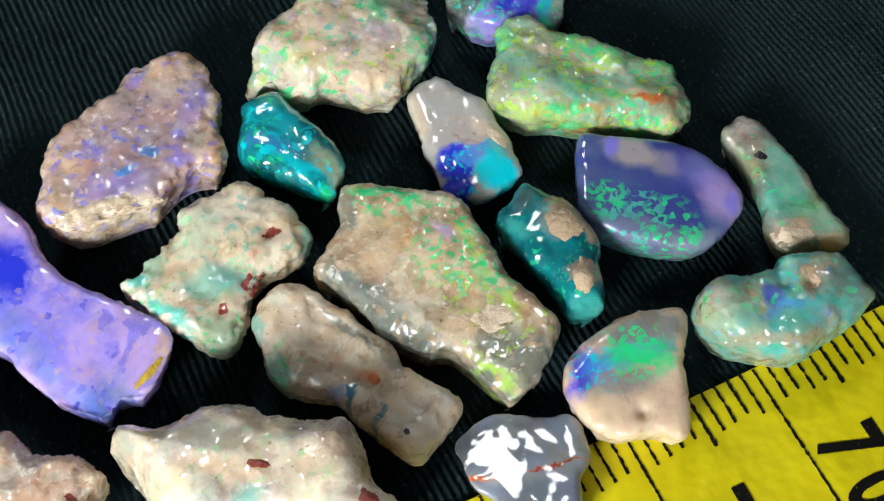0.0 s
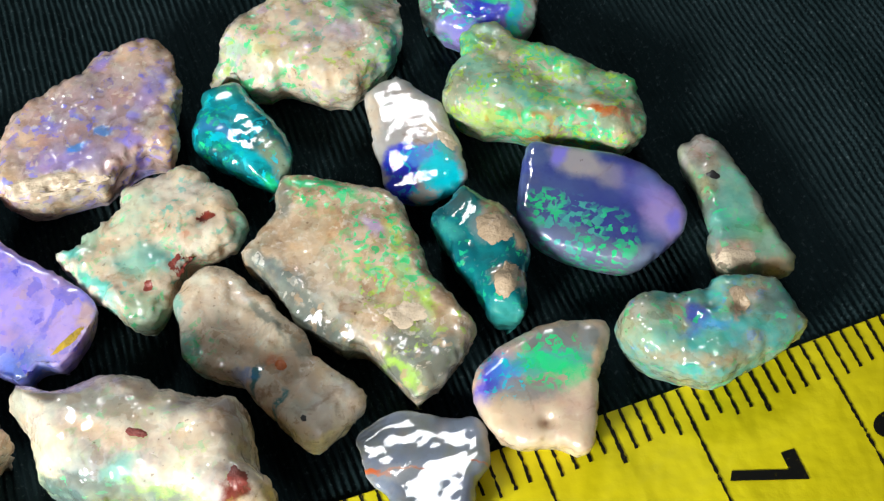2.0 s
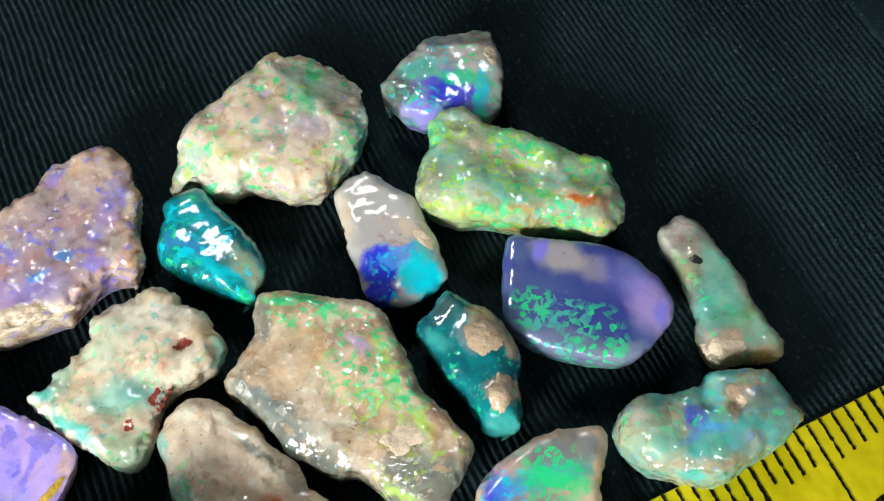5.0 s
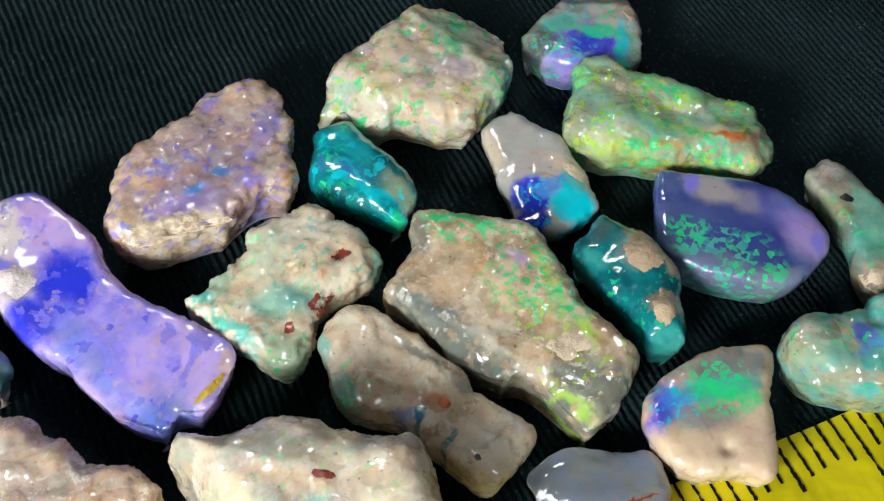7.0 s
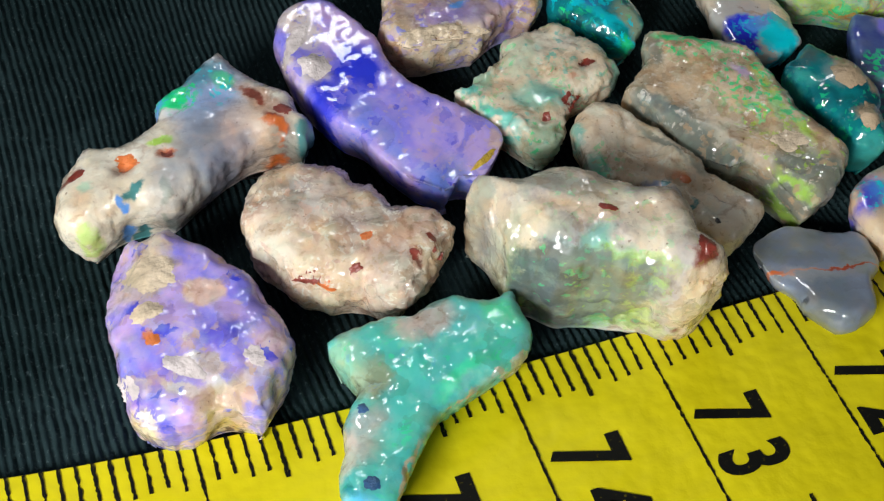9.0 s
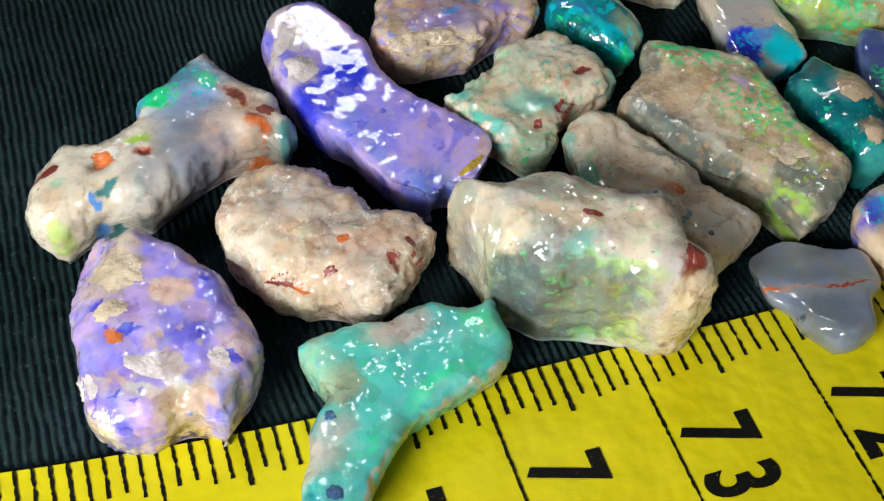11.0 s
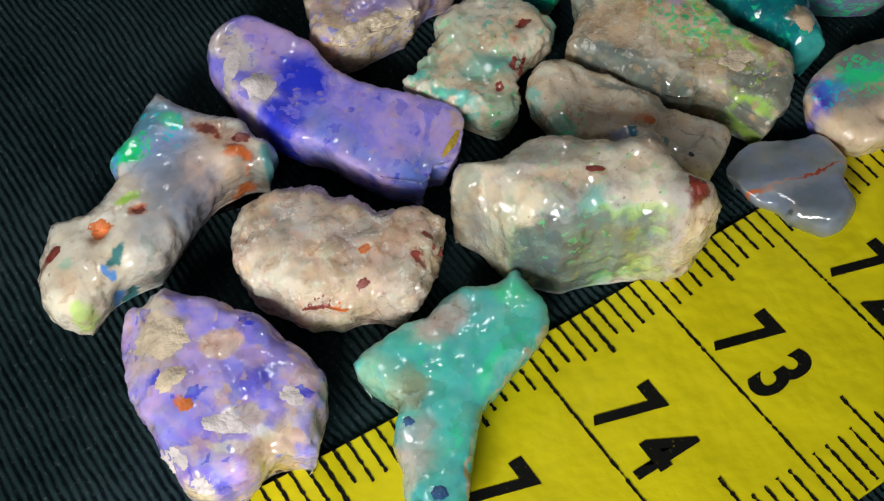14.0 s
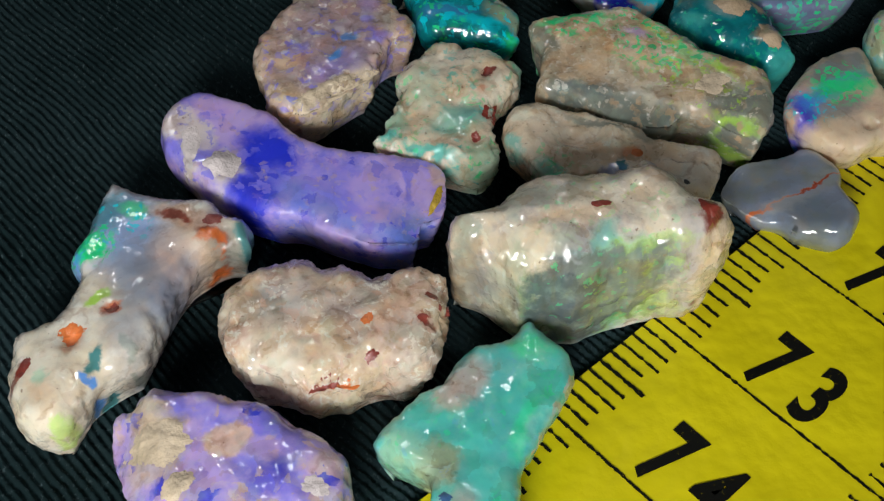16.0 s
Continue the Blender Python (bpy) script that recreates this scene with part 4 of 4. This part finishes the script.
stone(
    "long blue and lilac opal bar with gold sliver end", 16, (-0.98, 2.25),
    [(-0.33, 0.82), (-0.21, 0.81), (-0.11, 0.69), (-0.00, 0.52), (0.07, 0.34), (0.07, 0.14), (0.15, -0.09), (0.33, -0.26), (0.50, -0.44), (0.64, -0.65), (0.60, -0.77), (0.45, -0.92), (0.34, -0.99), (0.21, -0.95), (0.12, -1.06), (0.03, -0.99), (-0.11, -0.87), (-0.22, -0.65), (-0.32, -0.42), (-0.44, -0.29), (-0.51, -0.15), (-0.61, 0.06), (-0.64, 0.26), (-0.65, 0.54), (-0.56, 0.72), (-0.43, 0.80)],
    opal_material("opal_rock", 16, ("lilac", "violet"),
                  [(-0.46, 0.58, 0.169, 0.124, 86, "chalk", 0.3, 0.95),
                   (-0.42, 0.40, 0.119, 0.069, 81, "chalk", 0.35, 0.75),
                   (-0.45, 0.11, 0.150, 0.109, 31, "chalk", 0.28, 0.92),
                   (-0.58, 0.31, 0.143, 0.041, 79, "ivory", 0.4, 0.8),
                   (-0.19, 0.60, 0.163, 0.065, -47, "lilac", 0.4, 0.8),
                   (-0.18, 0.06, 0.228, 0.177, 85, "blue", 0.4, 1),
                   (-0.44, -0.11, 0.156, 0.137, -77, "blue", 0.4, 0.95),
                   (-0.20, -0.20, 0.183, 0.116, -52, "violet", 0.5, 0.5),
                   (-0.20, -0.38, 0.232, 0.145, -62, "sky", 0.6, 0.3),
                   (0.02, -0.46, 0.224, 0.183, -72, "violet", 0.5, 0.7),
                   (0.14, -0.54, 0.143, 0.094, 77, "lilac", 0.4, 0.65),
                   (0.42, -0.70, 0.192, 0.146, -71, "lilac", 0.35, 0.92),
                   (0.38, -0.65, 0.166, 0.035, 56, "violet", 0.35, 0.85),
                   (-0.01, -0.82, 0.304, 0.071, -59, "sky", 0.6, 0.4),
                   (0.22, -0.96, 0.140, 0.099, 76, "sky", 0.6, 0.4),
                   (0.58, -0.72, 0.107, 0.034, 72, "rose", 0.4, 0.7),
                   (0.08, 0.15, 0.222, 0.043, -86, "lilac", 0.5, 0.5),
                   (0.15, -0.85, 0.145, 0.088, -65, "slateblue", 0.6, 0.4)],
                  [("violet", .1, .16), ("blue", .08, .1), ("rose", .06, .08)], gloss=0.03, bump=0.07, grain=0.2),
    [("crust", -0.51, 0.43, 0.087, 0.190, -43, "chalk", 0.006),
     ("crust", -0.45, 0.16, 0.136, 0.128, -3, "chalk", 0.006),
     ("sliver", 0.43, -0.86, 0.034, 0.160, -60, "gold", 0.004)],
    edge=0.32, inset=0.2, top=0.42, width=0.08, lumps=0.004, fine=0.003, tilt=(0, 0.12), rag=0.014, bumps=[(-0.48, 0.20, 0.12, 0.03)])

stone(
    "beige and pink rough opal with brick-red inclusions", 17, (-1.61, 1.05),
    [(-0.08, 0.50), (0.05, 0.45), (0.12, 0.28), (0.26, 0.22), (0.34, 0.06), (0.52, -0.03), (0.58, -0.09), (0.65, -0.22), (0.53, -0.33), (0.38, -0.47), (0.19, -0.59), (0.05, -0.58), (-0.07, -0.46), (-0.24, -0.40), (-0.38, -0.33), (-0.47, -0.17), (-0.61, -0.00), (-0.62, 0.23), (-0.52, 0.42), (-0.40, 0.53), (-0.27, 0.53)],
    opal_material("opal_rock", 17, ("cream", "rose", "cream"),
                  [(-0.17, 0.17, 0.218, 0.178, -26, "pinkgrey", 0.5, 0.7),
                   (0.13, -0.04, 0.229, 0.176, 14, "pinkgrey", 0.5, 0.6),
                   (-0.49, -0.07, 0.214, 0.140, 81, "ivory", 0.5, 0.75),
                   (-0.29, -0.38, 0.212, 0.125, -20, "cream", 0.5, 0.7),
                   (0.17, -0.48, 0.176, 0.165, -34, "pinkgrey", 0.5, 0.5),
                   (0.40, -0.20, 0.144, 0.088, -19, "rose", 0.5, 0.6),
                   (0.19, 0.26, 0.082, 0.061, -21, "brown", 0.5, 0.4),
                   (0.45, -0.40, 0.129, 0.090, 74, "red", 0.6, 0.35),
                   (0.05, 0.32, 0.113, 0.055, -33, "rose", 0.5, 0.8),
                   (-0.29, 0.27, 0.094, 0.087, -62, "grey", 0.6, 0.5),
                   (0.31, -0.43, 0.068, 0.042, 74, "red", 0.3, 0.8)],
                  [("white", .04, .2), ("rose", .07, .18), ("tan", .05, .1)], gloss=0.05, bump=0.95),
    [("inclusion", 0.06, -0.22, 0.050, 0.043, 6, "orange", 0.003),
     ("inclusion", -0.07, -0.41, 0.046, 0.037, -17, "red", 0.003),
     ("inclusion", 0.30, -0.42, 0.042, 0.051, -18, "red", 0.003),
     ("inclusion", 0.47, -0.41, 0.051, 0.039, -18, "red", 0.003),
     ("inclusion", 0.45, -0.34, 0.063, 0.032, -63, "red", 0.003),
     ("inclusion", -0.35, -0.36, 0.088, 0.046, -30, "red", 0.003),
     ("inclusion", -0.27, -0.42, 0.071, 0.030, -18, "orange", 0.003)],
    edge=0.36, inset=0.2, top=0.54, width=0.18, lumps=0.015, fine=0.017, rag=0.034)

stone(
    "large beige opal block with grey-green flanks, painted darker for shade, and red seams", 18, (-0.14, 0.5),
    [(-0.10, 0.36), (-0.01, 0.33), (0.13, 0.15), (0.38, 0.04), (0.45, 0.05), (0.53, -0.06), (0.55, -0.21), (0.51, -0.38), (0.58, -0.52), (0.56, -0.66), (0.40, -0.71), (0.26, -0.69), (0.17, -0.63), (0.06, -0.53), (-0.15, -0.41), (-0.38, -0.35), (-0.49, -0.25), (-0.65, -0.13), (-0.68, 0.02), (-0.67, 0.20), (-0.77, 0.38), (-0.69, 0.50), (-0.61, 0.45), (-0.47, 0.36), (-0.25, 0.37)],
    opal_material("opal_rock", 18, ("ivory", "pinkgrey"),
                  [(-0.74, 0.32, 0.159, 0.094, 72, "cream", 0.5, 0.9),
                   (-0.21, 0.12, 0.439, 0.075, -24, "gel", 0.5, 0.55),
                   (-0.58, -0.08, 0.286, 0.124, -37, "sage", 0.6, 0.6),
                   (-0.50, -0.07, 0.105, 0.086, 67, "ivory", 0.4, 0.8),
                   (-0.63, -0.15, 0.184, 0.037, -36, "lime", 0.6, 0.35),
                   (-0.33, -0.31, 0.212, 0.103, -31, "bluegrey", 0.6, 0.5),
                   (-0.19, -0.30, 0.103, 0.082, -12, "aqua", 0.5, 0.55),
                   (-0.08, -0.43, 0.178, 0.062, -37, "mint", 0.5, 0.6),
                   (-0.21, -0.40, 0.216, 0.033, -42, "green", 0.6, 0.3),
                   (0.21, -0.33, 0.145, 0.106, -12, "ivory", 0.5, 0.7),
                   (0.19, -0.27, 0.206, 0.107, -30, "ivory", 0.5, 0.8),
                   (0.25, -0.62, 0.164, 0.136, 53, "pinkgrey", 0.5, 0.7),
                   (0.37, -0.58, 0.079, 0.064, 53, "red", 0.4, 0.95),
                   (0.43, -0.67, 0.151, 0.075, 88, "brown", 0.5, 0.55),
                   # slate and gel darken the front flank: shade of its undercut, put into the colour
                   (-0.47, -0.30, 0.338, 0.100, -33, "slate", 0.3, 0.95),
                   (-0.18, -0.40, 0.360, 0.055, -28, "gel", 0.3, 0.9),
                   (0.04, -0.47, 0.254, 0.022, -32, "lime", 0.5, 0.35),
                   (0.39, -0.67, 0.164, 0.060, 5, "cream", 0.4, 0.9),
                   (0.39, -0.21, 0.149, 0.060, -57, "tan", 0.5, 0.5),
                   (-0.69, 0.29, 0.185, 0.053, 88, "gel", 0.5, 0.6),
                   (-0.22, -0.09, 0.207, 0.060, -31, "peach", 0.5, 0.5)],
                  [("green", .06, .07, -0.16, -0.26, 0.46), ("lime", .05, .06, 0.01, -0.33, 0.43), ("orange", .05, .04, 0.17, -0.37, 0.28)], gloss=0.06, bump=1),
    [("inclusion", 0.39, -0.53, 0.066, 0.086, 5, "red", 0.003),
     ("inclusion", -0.06, -0.12, 0.076, 0.034, -30, "red", 0.003)],
    edge=0.5, top=0.88, width=0.24, lumps=0.014, fine=0.01, inset=0.16, rag=0.023)

stone(
    "bone-shaped white and blue opal with rust-red pits", 19, (-2.4, 2.23),
    [(0.39, 0.52), (0.43, 0.39), (0.53, 0.30), (0.63, 0.14), (0.75, 0.02), (0.76, -0.15), (0.83, -0.29), (0.71, -0.42), (0.60, -0.32), (0.40, -0.32), (0.18, -0.44), (0.03, -0.53), (-0.16, -0.67), (-0.32, -0.66), (-0.52, -0.66), (-0.74, -0.79), (-0.79, -0.76), (-0.88, -0.70), (-0.91, -0.54), (-0.86, -0.38), (-0.75, -0.19), (-0.67, -0.10), (-0.56, -0.11), (-0.40, -0.14), (-0.17, 0.02), (-0.16, 0.20), (0.03, 0.28), (0.20, 0.45), (0.37, 0.55)],
    opal_material("opal_rock", 19, ("ivory", "white"),
                  [(0.22, 0.13, 0.319, 0.248, 69, "sky", 0.6, 0.65),
                   (0.20, 0.30, 0.174, 0.117, 30, "teal", 0.5, 0.65),
                   (-0.03, 0.12, 0.102, 0.074, 69, "green", 0.3, 1),
                   (-0.18, -0.23, 0.087, 0.046, -2, "lime", 0.35, 0.9),
                   (-0.15, 0.12, 0.125, 0.074, 66, "sky", 0.4, 0.8),
                   (0.35, 0.20, 0.091, 0.064, -39, "green", 0.4, 0.7),
                   (0.14, -0.31, 0.287, 0.238, 71, "bluegrey", 0.6, 0.85),
                   (0.38, -0.29, 0.246, 0.203, 67, "rose", 0.6, 0.55),
                   (0.55, -0.08, 0.229, 0.088, -59, "rose", 0.4, 0.9),
                   (0.50, -0.02, 0.111, 0.039, -58, "red", 0.35, 0.85),
                   (0.58, -0.26, 0.098, 0.040, -43, "red", 0.35, 0.9),
                   (0.63, -0.33, 0.105, 0.100, -62, "slate", 0.5, 0.6),
                   (0.76, -0.36, 0.133, 0.063, 58, "teal", 0.4, 0.85),
                   (0.56, -0.27, 0.094, 0.041, -19, "orange", 0.4, 0.8),
                   (-0.15, -0.35, 0.060, 0.037, 0, "orange", 0.4, 0.9),
                   (-0.65, -0.63, 0.326, 0.218, 35, "ivory", 0.5, 0.8),
                   (-0.78, -0.40, 0.097, 0.028, 38, "red", 0.4, 0.8),
                   (-0.41, -0.58, 0.080, 0.034, 43, "teal", 0.35, 0.9),
                   (-0.51, -0.64, 0.044, 0.037, 80, "sky", 0.35, 0.9),
                   (-0.22, -0.61, 0.067, 0.032, 63, "sage", 0.4, 0.7),
                   (-0.75, -0.61, 0.106, 0.061, 68, "peach", 0.6, 0.5),
                   (-0.70, -0.50, 0.058, 0.026, 53, "mint", 0.6, 0.6),
                   (-0.76, -0.77, 0.082, 0.033, 0, "lime", 0.5, 0.6),
                   (-0.18, -0.53, 0.180, 0.127, 67, "bluegrey", 0.6, 0.5),
                   (0.21, -0.40, 0.201, 0.075, 21, "bluegrey", 0.5, 0.6)],
                  [("green", .05, .3, 0.01, 0.14, 0.15), ("cyan", .05, .15, 0.20, 0.20, 0.22)], gloss=0.04, bump=0.9, grain=0.2),
    [("inclusion", -0.41, -0.33, 0.101, 0.069, -13, "orange", 0.003),
     ("inclusion", 0.66, -0.18, 0.088, 0.060, -19, "red", 0.003),
     ("inclusion", -0.16, -0.35, 0.049, 0.042, -7, "red", 0.003),
     ("inclusion", -0.73, -0.38, 0.039, 0.085, -67, "red", 0.003)],
    edge=0.3, inset=0.2, top=0.48, width=0.13, lumps=0.01, fine=0.01, bumps=[(-0.44, -0.36, 0.07, -0.07), (-0.16, -0.33, 0.04, -0.04), (0.63, -0.28, 0.05, -0.04), (-0.45, -0.59, 0.07, -0.03)])

stone(
    "blocky violet opal flecked with cream sandstone", 20, (-2.62, 0.66),
    [(-0.05, 0.65), (0.00, 0.55), (0.18, 0.38), (0.27, 0.25), (0.36, 0.08), (0.40, -0.07), (0.46, -0.23), (0.47, -0.39), (0.38, -0.57), (0.24, -0.70), (0.17, -0.78), (0.10, -0.71), (-0.03, -0.65), (-0.21, -0.71), (-0.34, -0.69), (-0.41, -0.65), (-0.53, -0.57), (-0.53, -0.35), (-0.51, -0.14), (-0.54, 0.08), (-0.50, 0.25), (-0.45, 0.50), (-0.29, 0.62), (-0.21, 0.57)],
    opal_material("opal_rock", 20, ("violet", "lilac"),
                  [(-0.20, 0.36, 0.211, 0.122, 83, "cream", 0.25, 0.95),
                   (-0.34, 0.19, 0.132, 0.118, -87, "cream", 0.4, 0.65),
                   (0.05, 0.05, 0.137, 0.092, -38, "rose", 0.22, 0.92),
                   (0.16, -0.11, 0.101, 0.068, -37, "lilac", 0.3, 0.8),
                   (-0.16, -0.06, 0.116, 0.074, -38, "lilac", 0.3, 0.8),
                   (0.06, -0.26, 0.116, 0.088, -38, "blue", 0.4, 0.65),
                   (-0.30, -0.24, 0.187, 0.069, -72, "violet", 0.4, 0.8),
                   (-0.30, -0.15, 0.037, 0.033, 87, "orange", 0.4, 0.95),
                   (-0.10, -0.40, 0.159, 0.067, -22, "chalk", 0.2, 0.95),
                   (-0.06, -0.55, 0.089, 0.065, -70, "chalk", 0.2, 0.9),
                   (-0.22, -0.53, 0.117, 0.041, -36, "ivory", 0.25, 0.75),
                   (-0.45, -0.63, 0.078, 0.070, -55, "ivory", 0.2, 0.97),
                   (-0.44, -0.47, 0.083, 0.050, -38, "ivory", 0.25, 0.75),
                   (-0.01, -0.66, 0.169, 0.105, 36, "tan", 0.3, 0.9),
                   (-0.09, -0.64, 0.077, 0.069, -45, "tan", 0.3, 0.8),
                   (0.18, -0.59, 0.126, 0.086, 56, "chalk", 0.3, 0.7),
                   (0.15, -0.74, 0.137, 0.069, 55, "violet", 0.5, 0.5),
                   (-0.00, 0.32, 0.151, 0.060, -36, "violet", 0.4, 0.6),
                   (0.16, -0.37, 0.087, 0.073, -39, "violet", 0.4, 0.6),
                   (-0.39, -0.59, 0.173, 0.062, -60, "blue", 0.5, 0.55),
                   (-0.48, -0.26, 0.142, 0.056, 83, "violet", 0.4, 0.7),
                   (0.35, -0.40, 0.088, 0.074, -36, "rose", 0.4, 0.6)],
                  [("cream", .20, .11), ("chalk", .16, .10), ("blue", .14, .16), ("rose", .10, .14)], gloss=0.05, bump=1.6),
    [("crust", -0.24, 0.27, 0.181, 0.168, -76, "cream", 0.006),
     ("crust", -0.30, -0.01, 0.123, 0.080, 3, "cream", 0.006),
     ("inclusion", -0.30, -0.20, 0.054, 0.050, -34, "orange", 0.003),
     ("crust", -0.17, -0.41, 0.152, 0.063, -39, "chalk", 0.006),
     ("crust", 0.22, -0.45, 0.099, 0.068, -67, "chalk", 0.006),
     ("crust", -0.48, -0.43, 0.117, 0.063, -65, "chalk", 0.006),
     ("crust", -0.42, -0.62, 0.071, 0.053, -34, "chalk", 0.006)],
    edge=0.38, inset=0.2, top=0.56, width=0.18, lumps=0.01, fine=0.012, facets=3, rag=0.017)

stone(
    "three-armed turquoise opal with grey patches and blue spots", 21, (-1.35, -0.11),
    [(0.55, 0.45), (0.60, 0.43), (0.59, 0.33), (0.59, 0.10), (0.49, -0.01), (0.31, -0.08), (0.08, -0.13), (-0.12, -0.22), (-0.25, -0.36), (-0.40, -0.52), (-0.54, -0.68), (-0.68, -0.70), (-0.75, -0.66), (-0.80, -0.57), (-0.78, -0.43), (-0.71, -0.29), (-0.68, -0.11), (-0.51, 0.05), (-0.59, 0.26), (-0.62, 0.40), (-0.53, 0.45), (-0.30, 0.46), (-0.18, 0.50), (-0.07, 0.45), (0.12, 0.52), (0.24, 0.51), (0.38, 0.42)],
    opal_material("opal_rock", 21, ("aqua", "turquoise"),
                  [(-0.00, 0.36, 0.167, 0.126, 11, "pinkgrey", 0.4, 0.9),
                   (-0.14, 0.34, 0.095, 0.081, -26, "rose", 0.5, 0.5),
                   (-0.46, 0.08, 0.136, 0.121, 42, "sage", 0.35, 0.8),
                   (-0.52, 0.26, 0.116, 0.110, 36, "mint", 0.5, 0.65),
                   (-0.59, 0.29, 0.096, 0.077, 51, "mint", 0.5, 0.8),
                   (0.43, 0.27, 0.118, 0.086, -69, "green", 0.5, 0.7),
                   (0.37, 0.06, 0.167, 0.096, 45, "aqua", 0.5, 0.8),
                   (-0.07, -0.07, 0.194, 0.153, 41, "turquoise", 0.5, 0.7),
                   (0.06, -0.06, 0.200, 0.044, 26, "green", 0.6, 0.5),
                   (-0.57, -0.25, 0.148, 0.123, 44, "pinkgrey", 0.5, 0.65),
                   (-0.67, -0.24, 0.074, 0.069, -14, "rose", 0.5, 0.6),
                   (-0.73, -0.37, 0.088, 0.058, 50, "ivory", 0.5, 0.6),
                   (-0.76, -0.65, 0.113, 0.084, -31, "sky", 0.6, 0.5),
                   (-0.77, -0.55, 0.057, 0.046, -30, "teal", 0.4, 0.7),
                   (-0.01, -0.22, 0.163, 0.019, 21, "tan", 0.4, 0.9),
                   (0.41, -0.04, 0.172, 0.020, 17, "tan", 0.4, 0.7),
                   (-0.41, -0.53, 0.211, 0.018, 51, "tan", 0.4, 0.8),
                   (-0.36, -0.23, 0.182, 0.089, 42, "aqua", 0.5, 0.7)],
                  [("green", .06, .08), ("sky", .05, .05), ("dark", .02, .03)], gloss=0.07, bump=1.4),
    [("inclusion", -0.55, -0.09, 0.050, 0.040, -35, "ink", 0.003),
     ("inclusion", -0.63, -0.56, 0.057, 0.054, -36, "ink", 0.003)],
    edge=0.27, inset=0.2, top=0.38, width=0.1, lumps=0.008, fine=0.01, rag=0.010)


# ---- tape measure ----
THICK = 0.03


def sweep(x):
    """How far the tape's edge strays sideways along its length."""
    return 0.0030 * -(x**3) if x < 0 else 0.0068 * x * x


def stretch(x):
    """Where a printed centimetre lies: the vinyl has drawn together a little past its 73rd."""
    return x * 0.947 if x < 0 else x


def make_tape():
    tape = new("tape_measure")
    tape.location = (0, 0, 0)
    tagged(tape, "yellow vinyl measuring tape with worn black centimetre marks, under the stones", "measuring tape")
    yellow, ink = tape_material(), ink_material()
    bm = bmesh.new()
    section = [(0.0, -0.006), (-0.006, 0.0), (-1.874, 0.0), (-1.88, -0.006), (-1.88, -THICK), (0.0, -THICK)]
    rows = []
    for k in range(-90, 101):
        x = k * 0.1
        lift = 0.004 * math.sin(x * 1.7) + 0.003 * math.sin(x * 4.1 + 1)
        rows.append([bm.verts.new((x * CM, (y + sweep(x)) * CM, (z + (lift * 0.3 if z > -0.01 else 0)) * CM)) for y, z in section])
    for one, two in zip(rows, rows[1:]):
        for q in range(6):
            bm.faces.new((one[q], two[q], two[(q + 1) % 6], one[(q + 1) % 6]))
    bm.faces.new(rows[0][::-1]), bm.faces.new(rows[-1])
    bmesh.ops.recalc_face_normals(bm, faces=bm.faces)
    data = bpy.data.meshes.new("strip")
    bm.to_mesh(data), bm.free()
    data.materials.append(yellow)
    strip = new("strip", data)
    strip.parent = tape

    def bar(name, length, width, seed):
        """A printed line with a slightly uneven outline, from its upper end down."""
        rng, steps = np.random.RandomState(seed), max(8, int(length / 0.017))
        left, right = [], []
        for s in range(steps + 1):
            y = -length * s / steps
            worn = rng.choice([1.0, 0.9, 0.6, 0.25], p=[0.5, 0.3, 0.15, 0.05])
            left.append((-width / 2 * worn * rng.uniform(0.6, 1.3), y)), right.append((width / 2 * worn * rng.uniform(0.6, 1.3), y))
        verts = [(x * CM, y * CM, 0.0042 * CM) for x, y in left + right]
        faces = [(s, s + 1, steps + 2 + s, steps + 1 + s) for s in range(steps)]
        data = bpy.data.meshes.new(name)
        data.from_pydata(verts, [], faces)
        data.materials.append(ink)
        return data

    short = [bar("tick", 0.25 + 0.015 * s, 0.024, s) for s in range(4)]
    half = [bar("tick", 0.345, 0.028, 9 + s) for s in range(2)]
    line = [bar("tick", 1.86, 0.022, 19 + s) for s in range(3)]
    low = [bar("tick", 0.33 + 0.015 * s, 0.024, 29 + s) for s in range(3)]
    low_half = [bar("tick", 0.53, 0.028, 39 + s) for s in range(2)]
    for k in range(-56, 56):
        x = k * 0.1
        if k % 10 == 0:
            kinds = [(line[k // 10 % 3], -0.01)]
        elif k % 5 == 0:
            kinds = [(half[k % 2], -0.004), (low_half[k % 2], -1.34)]
        else:
            kinds = [(short[k * 7 % 4], -0.004), (low[k * 5 % 3], -1.525)]
        for data, y in kinds:
            tick = new("tick", data)
            tick.parent = tape
            tick.matrix_basis = pose(stretch(x) * CM, (y + sweep(stretch(x))) * CM, 0.003 * CM, 0, 0, 0.8)
    for number in range(68, 78):
        x = stretch(73 - number)
        for place, figure in enumerate(str(number)):
            curve = bpy.data.curves.new("digit", "FONT")
            curve.body, curve.size, curve.offset = figure, 0.62 * CM, 0.017 * CM
            curve.align_x, curve.resolution_u = "CENTER", 6
            text = bpy.data.objects.new("digit", curve)
            scene.collection.objects.link(text)
            bpy.context.view_layer.update()
            data = bpy.data.meshes.new_from_object(text.evaluated_get(bpy.context.evaluated_depsgraph_get()))
            bpy.data.objects.remove(text)
            data.materials.clear(), data.materials.append(ink)
            digit = new("digit", data)
            digit.parent = tape
            y = (-0.705, -1.03)[place] + sweep(x + 0.3)
            digit.matrix_basis = pose((x + 0.09) * CM, y * CM, 0.007 * CM, 0, 0, -90) @ Matrix.Diagonal((0.66, 1, 1, 1))


make_tape()
